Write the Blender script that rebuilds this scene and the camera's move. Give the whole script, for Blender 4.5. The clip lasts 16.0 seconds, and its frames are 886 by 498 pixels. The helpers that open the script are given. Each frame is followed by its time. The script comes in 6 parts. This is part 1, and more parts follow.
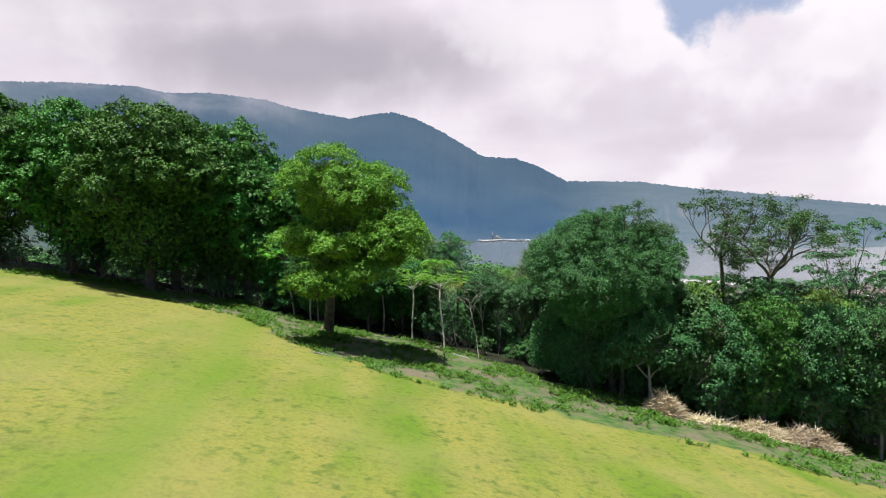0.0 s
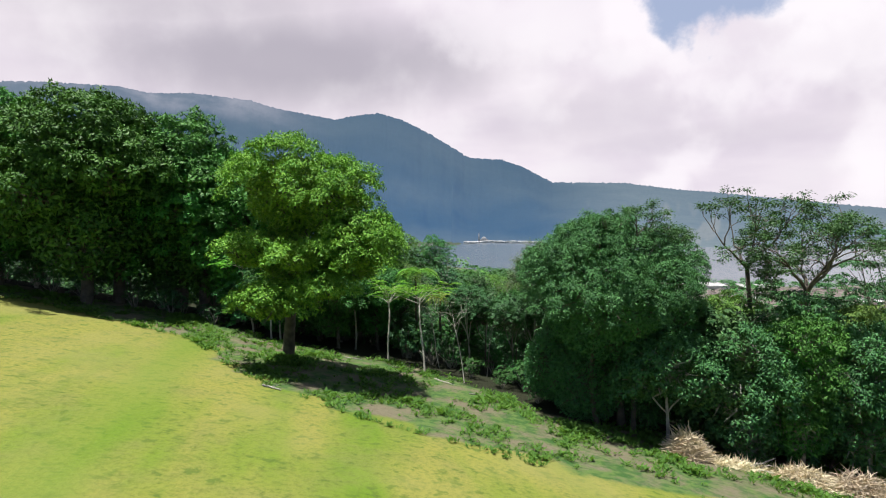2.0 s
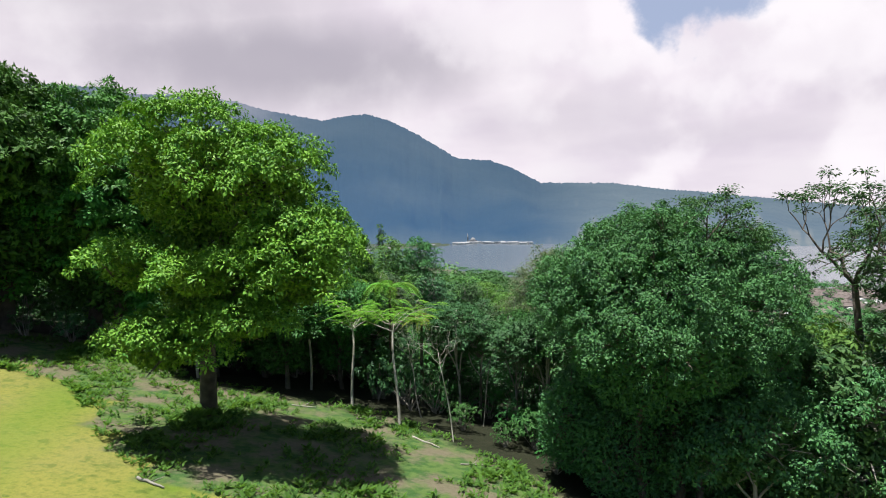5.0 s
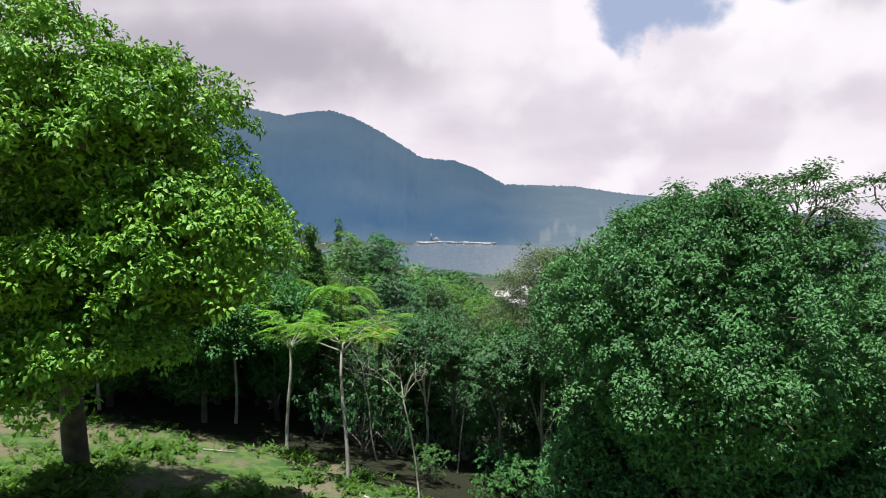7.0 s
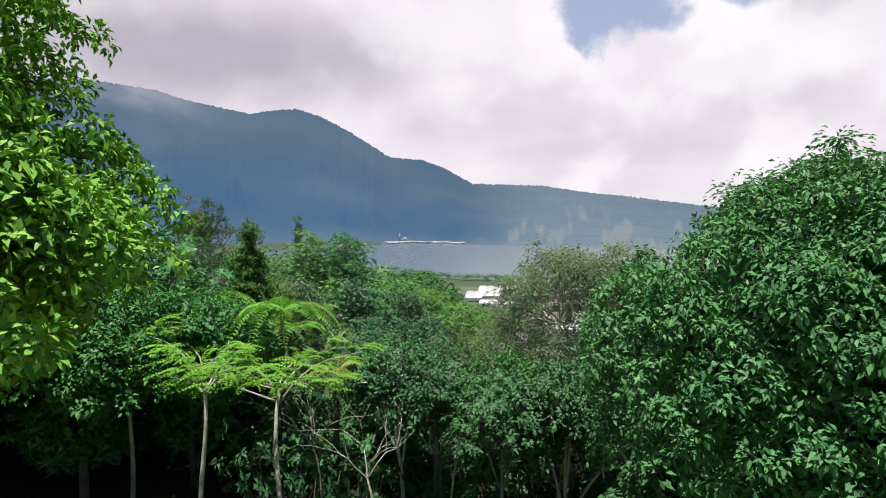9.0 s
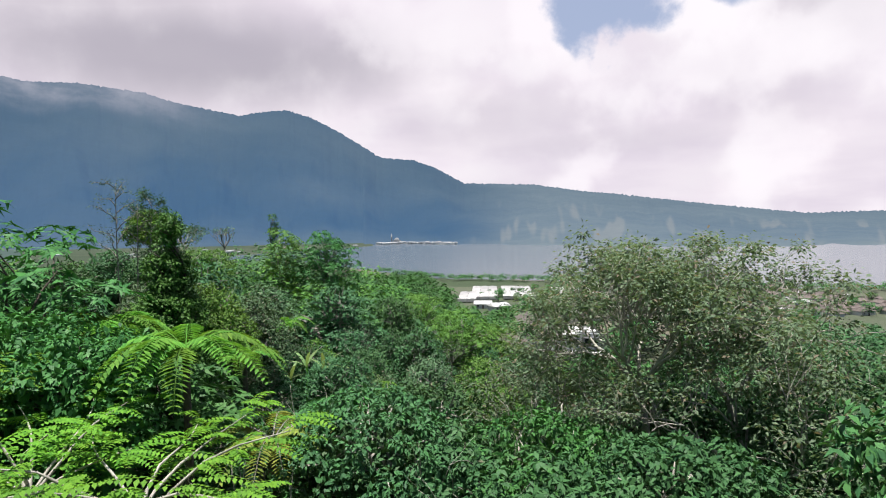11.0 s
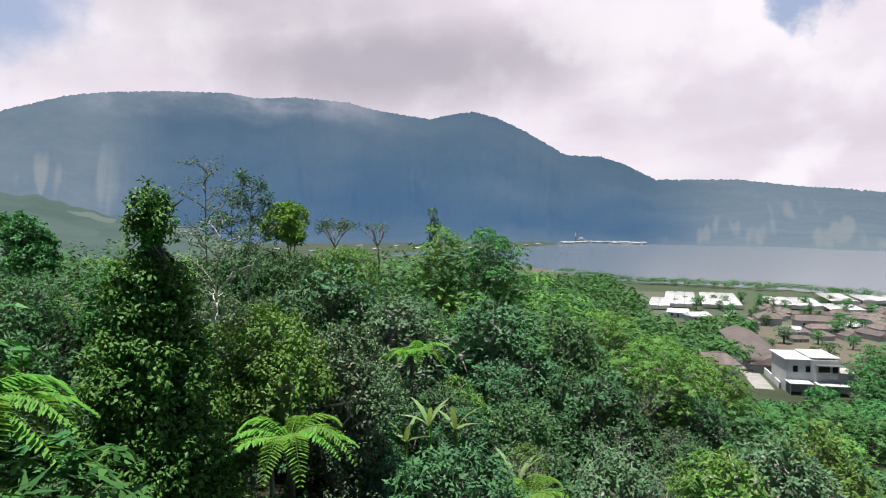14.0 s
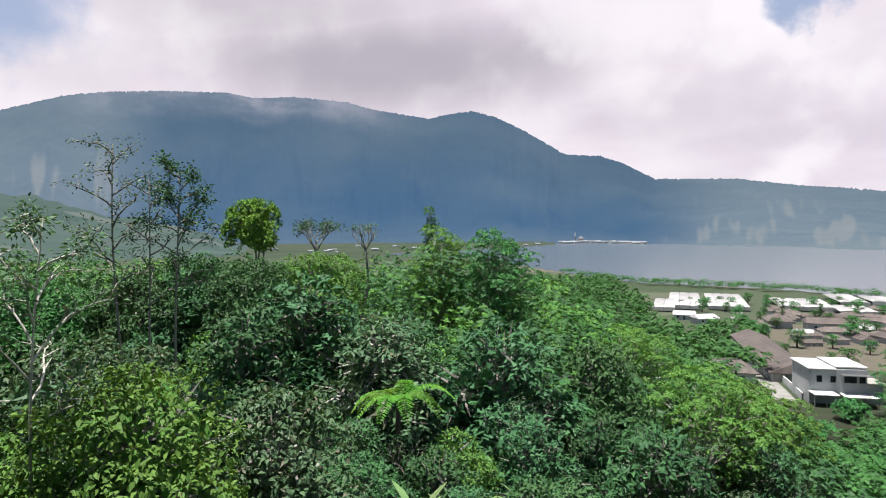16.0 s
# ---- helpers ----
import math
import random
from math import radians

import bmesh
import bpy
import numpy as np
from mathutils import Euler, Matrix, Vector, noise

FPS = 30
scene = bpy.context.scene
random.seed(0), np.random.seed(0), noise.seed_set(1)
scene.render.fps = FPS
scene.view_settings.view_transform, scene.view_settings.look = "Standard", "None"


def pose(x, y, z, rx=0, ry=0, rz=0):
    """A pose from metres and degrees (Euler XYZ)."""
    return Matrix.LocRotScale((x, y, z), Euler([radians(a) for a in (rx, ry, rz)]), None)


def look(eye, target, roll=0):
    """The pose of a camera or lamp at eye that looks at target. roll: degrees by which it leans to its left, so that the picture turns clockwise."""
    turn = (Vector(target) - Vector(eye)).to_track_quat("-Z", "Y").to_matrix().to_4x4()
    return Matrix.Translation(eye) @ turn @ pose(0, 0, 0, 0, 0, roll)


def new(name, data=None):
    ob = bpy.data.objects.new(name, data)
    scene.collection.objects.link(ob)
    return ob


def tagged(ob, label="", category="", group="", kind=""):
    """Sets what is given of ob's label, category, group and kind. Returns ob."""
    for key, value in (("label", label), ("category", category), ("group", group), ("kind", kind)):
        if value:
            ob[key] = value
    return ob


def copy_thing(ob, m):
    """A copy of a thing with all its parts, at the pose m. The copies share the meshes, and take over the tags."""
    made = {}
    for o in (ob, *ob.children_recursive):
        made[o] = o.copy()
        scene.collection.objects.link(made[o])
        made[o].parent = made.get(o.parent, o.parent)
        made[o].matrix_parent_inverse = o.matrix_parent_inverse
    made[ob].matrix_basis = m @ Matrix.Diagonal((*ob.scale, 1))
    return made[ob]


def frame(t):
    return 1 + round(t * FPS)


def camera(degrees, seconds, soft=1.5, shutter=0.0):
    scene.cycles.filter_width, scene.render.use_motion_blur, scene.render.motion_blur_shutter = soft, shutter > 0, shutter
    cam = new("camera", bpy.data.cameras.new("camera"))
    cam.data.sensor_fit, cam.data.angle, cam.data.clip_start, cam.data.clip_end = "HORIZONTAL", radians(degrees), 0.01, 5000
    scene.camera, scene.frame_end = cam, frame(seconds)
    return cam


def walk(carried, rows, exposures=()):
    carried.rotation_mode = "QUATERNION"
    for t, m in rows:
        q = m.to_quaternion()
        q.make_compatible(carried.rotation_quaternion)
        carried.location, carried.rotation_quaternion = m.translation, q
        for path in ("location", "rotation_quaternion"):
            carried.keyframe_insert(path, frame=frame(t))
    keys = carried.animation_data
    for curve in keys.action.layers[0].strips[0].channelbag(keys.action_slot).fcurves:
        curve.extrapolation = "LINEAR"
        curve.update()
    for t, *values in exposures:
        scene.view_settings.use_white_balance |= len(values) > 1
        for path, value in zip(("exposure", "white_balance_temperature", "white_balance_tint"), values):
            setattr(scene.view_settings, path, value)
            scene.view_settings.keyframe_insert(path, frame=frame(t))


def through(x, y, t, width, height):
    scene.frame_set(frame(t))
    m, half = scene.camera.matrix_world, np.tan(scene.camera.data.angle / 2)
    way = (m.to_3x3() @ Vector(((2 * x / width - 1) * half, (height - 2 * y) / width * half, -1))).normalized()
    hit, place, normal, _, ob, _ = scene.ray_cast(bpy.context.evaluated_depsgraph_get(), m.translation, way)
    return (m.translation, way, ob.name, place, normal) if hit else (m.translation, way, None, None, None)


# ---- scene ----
cam = camera(73.9, 16.0, soft=1.1)
PATH = [
    (0, (0.195, 1.644, 9.791), (0.19, 3.643, 9.722), -0.5),
    (0.5, (0.344, 3.501, 9.85), (0.339, 5.5, 9.78), -0.6),
    (1, (0.488, 5.474, 9.922), (0.481, 7.473, 9.854), -0.6),
    (1.5, (0.639, 7.626, 10.005), (0.637, 9.625, 9.939), -0.6),
    (2, (0.784, 9.901, 10.093), (0.825, 11.899, 10.028), -0.6),
    (2.5, (0.927, 12.2, 10.176), (0.976, 14.198, 10.11), -0.7),
    (3, (1.087, 14.506, 10.244), (1.142, 16.504, 10.179), -0.7),
    (3.5, (1.267, 16.817, 10.294), (1.327, 18.815, 10.231), -0.8),
    (4, (1.416, 19.118, 10.299), (1.483, 21.116, 10.237), -1.0),
    (6.5, (1.799, 30.912, 9.768), (1.941, 32.906, 9.705), 0.2),
    (7, (1.809, 33.307, 9.658), (2.013, 35.296, 9.594), 0.2),
    (7.5, (1.814, 35.699, 9.572), (2.07, 37.682, 9.506), 0.1),
    (8, (1.884, 38.084, 9.518), (2.166, 40.063, 9.452), 0.1),
    (8.5, (2.031, 40.452, 9.477), (2.328, 42.429, 9.412), -0.0),
    (9, (2.312, 42.832, 9.442), (2.622, 44.807, 9.377), -0.1),
    (11.5, (4.145, 54.76, 8.957), (4.482, 56.731, 8.892), -0.9),
    (12, (4.554, 57.124, 8.896), (4.844, 59.102, 8.83), -0.7),
    (12.5, (5.015, 59.492, 8.846), (5.161, 61.485, 8.781), -0.6),
    (13, (5.417, 61.877, 8.823), (5.341, 63.875, 8.759), -0.4),
    (13.5, (5.573, 64.202, 8.828), (5.346, 66.188, 8.763), -0.3),
    (14, (5.568, 66.496, 8.848), (5.289, 68.476, 8.785), -0.4),
    (14.5, (5.408, 68.718, 8.882), (5.116, 70.695, 8.817), -0.4),
    (15, (5.17, 70.913, 8.936), (4.869, 72.889, 8.872), -0.4),
    (15.5, (4.824, 73.026, 8.991), (4.521, 75.002, 8.926), -0.4),
    (16, (4.472, 75.195, 9.048), (4.196, 77.175, 8.984), -0.5),
]
walk(cam, [(t, look(eye, target, roll)) for t, eye, target, roll in PATH], exposures=[(0, 0.8, 6500, 10.8), (16, 0.8, 6500, 10.8)])

# ---- world, sun, exposure ----
def node(tree, kind, x=0, **values):
    n = tree.nodes.new(kind)
    for key, value in values.items():
        n.inputs[key.replace("_", " ")].default_value = value
    return n


def mathn(tree, op, a, b=None, clamp=False):
    n = tree.nodes.new("ShaderNodeMath")
    n.operation, n.use_clamp = op, clamp
    for i, v in enumerate((a, b)):
        if v is None:
            continue
        if isinstance(v, (int, float)):
            n.inputs[i].default_value = v
        else:
            tree.links.new(v, n.inputs[i])
    return n.outputs[0]


def mixn(tree, fac, a, b, blend="MIX"):
    n = tree.nodes.new("ShaderNodeMix")
    n.data_type, n.blend_type = "RGBA", blend
    for slot, v in ((0, fac), (6, a), (7, b)):
        if isinstance(v, (int, float)):
            n.inputs[slot].default_value = v
        elif isinstance(v, tuple):
            n.inputs[slot].default_value = (*v, 1.0)
        else:
            tree.links.new(v, n.inputs[slot])
    return n.outputs[2]


def rangen(tree, v, a, b, lo=0.0, hi=1.0):
    n = tree.nodes.new("ShaderNodeMapRange")
    n.interpolation_type = "SMOOTHSTEP"
    tree.links.new(v, n.inputs[0])
    for i, k in enumerate((a, b, lo, hi)):
        n.inputs[i + 1].default_value = k
    return n.outputs[0]


def noisen(tree, vec, scale, detail=4.0, rough=0.55, distort=0.0):
    n = tree.nodes.new("ShaderNodeTexNoise")
    if vec is not None:
        tree.links.new(vec, n.inputs["Vector"])
    n.inputs["Scale"].default_value, n.inputs["Detail"].default_value = scale, detail
    n.inputs["Roughness"].default_value, n.inputs["Distortion"].default_value = rough, distort
    return n.outputs[0]


def towards(az, el):
    """A way in the sky from degrees right of +y and above the horizon."""
    a, e = radians(az), radians(el)
    return Vector((math.sin(a) * math.cos(e), math.cos(a) * math.cos(e), math.sin(e)))


SUN_AZ, SUN_EL = -112.0, 81.0
sun = new("sun", bpy.data.lights.new("sun", "SUN"))
sun.data.energy, sun.data.angle, sun.data.color = 5.0, radians(0.6), (1.0, 0.96, 0.9)
sun.matrix_world = look(towards(SUN_AZ, SUN_EL) * 100, (0, 0, 0))

world = bpy.data.worlds.new("sky")
scene.world = world
world.use_nodes = True
wt = world.node_tree
wt.nodes.clear()
sky = wt.nodes.new("ShaderNodeTexSky")
sky.sky_type, sky.sun_disc = "NISHITA", False
sky.sun_elevation, sky.sun_rotation = radians(SUN_EL), radians(SUN_AZ)
coord = wt.nodes.new("ShaderNodeTexCoord")
way = coord.outputs["Generated"]
# clouds lie on a flat deck seen in perspective
sep = wt.nodes.new("ShaderNodeSeparateXYZ")
wt.links.new(way, sep.inputs[0])
low = mathn(wt, "ADD", mathn(wt, "MAXIMUM", sep.outputs[2], 0.0), 0.14)
deck = wt.nodes.new("ShaderNodeCombineXYZ")
wt.links.new(mathn(wt, "DIVIDE", sep.outputs[0], low), deck.inputs[0])
wt.links.new(mathn(wt, "DIVIDE", sep.outputs[1], low), deck.inputs[1])
puffs = noisen(wt, way, 7.0, 5.0, 0.5, 0.1)
shade = noisen(wt, deck.outputs[0], 0.9, 4.0, 0.5)


edges = noisen(wt, way, 13.0, 6.0, 0.55, 0.0)


def blob(az, el, wide, high, soft=0.25, ragged=2.2, crisp=False):
    """1 in the middle of a ragged oval round a way in the sky, 0 outside."""
    sub = wt.nodes.new("ShaderNodeVectorMath")
    sub.operation = "SUBTRACT"
    wt.links.new(way, sub.inputs[0])
    sub.inputs[1].default_value = towards(az, el)
    turned = wt.nodes.new("ShaderNodeVectorRotate")
    turned.rotation_type = "Z_AXIS"
    turned.inputs["Angle"].default_value = radians(az)
    wt.links.new(sub.outputs[0], turned.inputs["Vector"])
    scaled = wt.nodes.new("ShaderNodeVectorMath")
    scaled.operation = "MULTIPLY"
    wt.links.new(turned.outputs[0], scaled.inputs[0])
    scaled.inputs[1].default_value = (1 / math.radians(wide), 1.0, 1 / math.radians(high))
    size = wt.nodes.new("ShaderNodeVectorMath")
    size.operation = "LENGTH"
    wt.links.new(scaled.outputs[0], size.inputs[0])
    wavy = mathn(wt, "ADD", size.outputs["Value"], mathn(wt, "MULTIPLY", mathn(wt, "SUBTRACT", edges if crisp else puffs, 0.5), ragged))
    return rangen(wt, wavy, 1.0 + soft, 1.0 - soft)


gaps = blob(25.6, 20.2, 4.6, 3.6, 0.3, 2.6, True)
for az, el, wide, high, soft in ((36.4, 20.6, 2.4, 1.6, 0.4), (-45.0, 17.5, 4.8, 3.2, 0.85), (30.0, 34.0, 14.0, 7.0, 0.8)):
    gaps = mathn(wt, "MAXIMUM", gaps, blob(az, el, wide, high, soft, 2.6, True))
greys = blob(-13.0, 15.4, 17.0, 3.8, 0.75, 0.9)
for az, el, wide, high, most in ((-24.0, 20.0, 14.0, 4.0, 0.7), (14.0, 10.5, 11.0, 2.6, 0.35), (-3.0, 13.5, 8.0, 1.5, 0.5), (-40.0, 14.0, 7.0, 3.0, 0.3), (38.0, 12.0, 5.0, 4.0, 0.3), (44.0, 18.5, 6.0, 4.0, 0.75), (24.0, 8.0, 12.0, 1.3, 0.3)):
    greys = mathn(wt, "MAXIMUM", greys, mathn(wt, "MULTIPLY", blob(az, el, wide, high, 0.8, 1.0), most))
cloud = mixn(wt, rangen(wt, shade, 0.3, 0.7), (1.0, 0.93, 0.985), (0.84, 0.765, 0.86))
cloud = mixn(wt, mathn(wt, "MULTIPLY", greys, 0.85), cloud, (0.43, 0.405, 0.475))
cloud = mixn(wt, mathn(wt, "MULTIPLY", rangen(wt, puffs, 0.46, 0.7), mathn(wt, "SUBTRACT", 0.45, mathn(wt, "MULTIPLY", greys, 0.33))), cloud, (1.0, 0.98, 1.0))
heads = noisen(wt, way, 6.0, 5.0, 0.45, 0.0)
east = rangen(wt, mathn(wt, "DIVIDE", sep.outputs[0], mathn(wt, "MAXIMUM", sep.outputs[1], 0.05)), 0.05, 0.35)
cloud = mixn(wt, mathn(wt, "MULTIPLY", rangen(wt, heads, 0.6, 0.4), mathn(wt, "MULTIPLY", east, 0.35)), cloud, (0.68, 0.62, 0.72))
cloud = mixn(wt, mathn(wt, "MULTIPLY", rangen(wt, heads, 0.47, 0.6), mathn(wt, "MULTIPLY", east, 0.6)), cloud, (1.03, 0.985, 1.03))
for az, el, wide, high, most in ((33.4, 18.4, 4.2, 2.6, 0.9), (36.0, 14.0, 6.0, 2.4, 0.6), (21.0, 15.4, 7.0, 1.6, 0.5), (10.0, 19.0, 9.0, 3.0, 0.5)):
    cloud = mixn(wt, mathn(wt, "MULTIPLY", blob(az, el, wide, high, 0.5, 2.2, True), most), cloud, (1.02, 0.98, 1.02))
# towards the horizon the deck closes up; unseen sky overhead and behind is cleared to dim the fill
broken = rangen(wt, noisen(wt, deck.outputs[0], 1.3, 5.0, 0.55), 0.22, 0.36)
high_up = mathn(wt, "MAXIMUM", rangen(wt, sep.outputs[2], 0.36, 0.62), rangen(wt, sep.outputs[1], 0.25, -0.15))
holes = mathn(wt, "MAXIMUM", mathn(wt, "MULTIPLY", gaps, 0.35), mathn(wt, "MULTIPLY", high_up, broken))
skybg = node(wt, "ShaderNodeBackground", Strength=0.053)
wt.links.new(sky.outputs[0], skybg.inputs["Color"])
cloudbg = node(wt, "ShaderNodeBackground", Strength=0.57)
wt.links.new(mixn(wt, gaps, cloud, (0.52, 0.6, 0.82)), cloudbg.inputs["Color"])
skymix = wt.nodes.new("ShaderNodeMixShader")
wt.links.new(mathn(wt, "MULTIPLY", holes, 0.95), skymix.inputs[0])
wt.links.new(cloudbg.outputs[0], skymix.inputs[1])
wt.links.new(skybg.outputs[0], skymix.inputs[2])
wout = wt.nodes.new("ShaderNodeOutputWorld")
wt.links.new(skymix.outputs[0], wout.inputs["Surface"])


# ---- materials ----
def material(name):
    mat = bpy.data.materials.new(name)
    mat.use_nodes = True
    t = mat.node_tree
    return mat, t, t.nodes["Principled BSDF"], t.nodes["Material Output"]


def leafy(name, dark, light, through=0.35, rough=0.45, dry=None):
    """Leaves: each one its own tone, the sun shines through them."""
    mat, t, bsdf, out = material(name)
    dark, light, dry = (c and tuple(k * v for k, v in zip((0.9, 0.92, 1.12), c)) for c in (dark, light, dry))
    geo = t.nodes.new("ShaderNodeNewGeometry")
    tc = t.nodes.new("ShaderNodeTexCoord")
    info = t.nodes.new("ShaderNodeObjectInfo")
    col = mixn(t, geo.outputs["Random Per Island"], dark, light)
    patch = noisen(t, tc.outputs["Object"], 0.7, 3.0)
    col = mixn(t, rangen(t, patch, 0.35, 0.7, 0.0, 0.5), col, light)
    if dry:
        col = mixn(t, rangen(t, geo.outputs["Random Per Island"], 0.9, 0.95), col, dry)
    hsv = t.nodes.new("ShaderNodeHueSaturation")
    t.links.new(col, hsv.inputs["Color"])
    t.links.new(rangen(t, info.outputs["Random"], 0.0, 1.0, 0.485, 0.515), hsv.inputs["Hue"])
    t.links.new(rangen(t, info.outputs["Random"], 0.0, 1.0, 0.8, 1.2), hsv.inputs["Value"])
    t.links.new(hsv.outputs[0], bsdf.inputs["Base Color"])
    bsdf.inputs["Roughness"].default_value = rough + 0.1
    bsdf.inputs["Specular IOR Level"].default_value = 0.14
    tl = t.nodes.new("ShaderNodeBsdfTranslucent")
    t.links.new(mixn(t, 1.0, hsv.outputs[0], (1.7, 1.6, 0.9), "MULTIPLY"), tl.inputs["Color"])
    mix = node(t, "ShaderNodeMixShader", Fac=through)
    t.links.new(bsdf.outputs[0], mix.inputs[1])
    t.links.new(tl.outputs[0], mix.inputs[2])
    t.links.new(mix.outputs[0], out.inputs["Surface"])
    return mat


def rough_stuff(name, a, b, scale, rough=0.85, bump=0.3, fine=8.0, metal=0.0):
    """Two tones in large and fine spots, with relief."""
    mat, t, bsdf, out = material(name)
    a, b = (tuple(0.83 * v for v in c) for c in (a, b))
    tc = t.nodes.new("ShaderNodeTexCoord")
    info = t.nodes.new("ShaderNodeObjectInfo")
    big = noisen(t, tc.outputs["Object"], scale, 5.0)
    small = noisen(t, tc.outputs["Object"], scale * fine, 4.0)
    col = mixn(t, rangen(t, big, 0.3, 0.7), a, b)
    col = mixn(t, rangen(t, small, 0.35, 0.75, 0.0, 0.35), col, tuple(0.5 * v for v in a))
    hsv = t.nodes.new("ShaderNodeHueSaturation")
    t.links.new(col, hsv.inputs["Color"])
    t.links.new(rangen(t, info.outputs["Random"], 0.0, 1.0, 0.82, 1.18), hsv.inputs["Value"])
    t.links.new(hsv.outputs[0], bsdf.inputs["Base Color"])
    bsdf.inputs["Roughness"].default_value, bsdf.inputs["Metallic"].default_value = rough, metal
    bp = node(t, "ShaderNodeBump", Strength=bump, Distance=0.05)
    t.links.new(small, bp.inputs["Height"])
    t.links.new(bp.outputs[0], bsdf.inputs["Normal"])
    return mat


LEAF_BRIGHT = leafy("bright_leaves", (0.04, 0.14, 0.016), (0.2, 0.36, 0.036), 0.08, 0.42)
LEAF_DOME = leafy("dome_leaves", (0.025, 0.09, 0.03), (0.092, 0.215, 0.056), 0.1, 0.4)
LEAF_WOODS = leafy("woods_leaves", (0.024, 0.073, 0.024), (0.078, 0.18, 0.05), 0.1, 0.42)
LEAF_SHADY = leafy("shady_leaves", (0.02, 0.066, 0.024), (0.066, 0.165, 0.048), 0.08, 0.42)
LEAF_TALL = leafy("tall_tree_leaves", (0.024, 0.105, 0.018), (0.095, 0.26, 0.04), 0.08, 0.42)
LEAF_SPRAY = leafy("spray_leaves", (0.06, 0.2, 0.02), (0.16, 0.37, 0.03), 0.25, 0.5)
LEAF_DEEP = leafy("deep_leaves", (0.018, 0.085, 0.02), (0.075, 0.215, 0.045), 0.1, 0.42)
LEAF_MID = leafy("mid_leaves", (0.022, 0.07, 0.024), (0.068, 0.16, 0.046), 0.12, 0.4)
LEAF_GREY = leafy("grey_leaves", (0.04, 0.09, 0.036), (0.115, 0.2, 0.08), 0.12, 0.4, (0.17, 0.16, 0.09))
LEAF_TWIGGY = leafy("twiggy_leaves", (0.07, 0.12, 0.055), (0.17, 0.24, 0.12), 0.3, 0.45, (0.2, 0.17, 0.1))
LEAF_LIME = leafy("lime_leaves", (0.05, 0.135, 0.024), (0.14, 0.265, 0.045), 0.16, 0.5)
FROND = leafy("fronds", (0.05, 0.16, 0.02), (0.14, 0.3, 0.035), 0.25, 0.45)
FROND_OLD = leafy("old_fronds", (0.10, 0.17, 0.025), (0.24, 0.28, 0.045), 0.25, 0.55)
BANANA = leafy("banana_leaves", (0.13, 0.22, 0.07), (0.22, 0.33, 0.11), 0.3, 0.35)
WEED = leafy("weeds", (0.04, 0.12, 0.02), (0.12, 0.26, 0.04), 0.3, 0.6)
STRAW = leafy("straw", (0.47, 0.39, 0.23), (0.7, 0.6, 0.37), 0.1, 0.8)
BARK = rough_stuff("bark", (0.06, 0.05, 0.04), (0.14, 0.12, 0.095), 1.5, 0.9, 0.6)
BARK_PALE = rough_stuff("pale_bark", (0.3, 0.285, 0.245), (0.54, 0.52, 0.46), 1.2, 0.8, 0.4)
BARK_GREY = rough_stuff("grey_bark", (0.2, 0.19, 0.16), (0.36, 0.34, 0.3), 1.2, 0.85, 0.5)


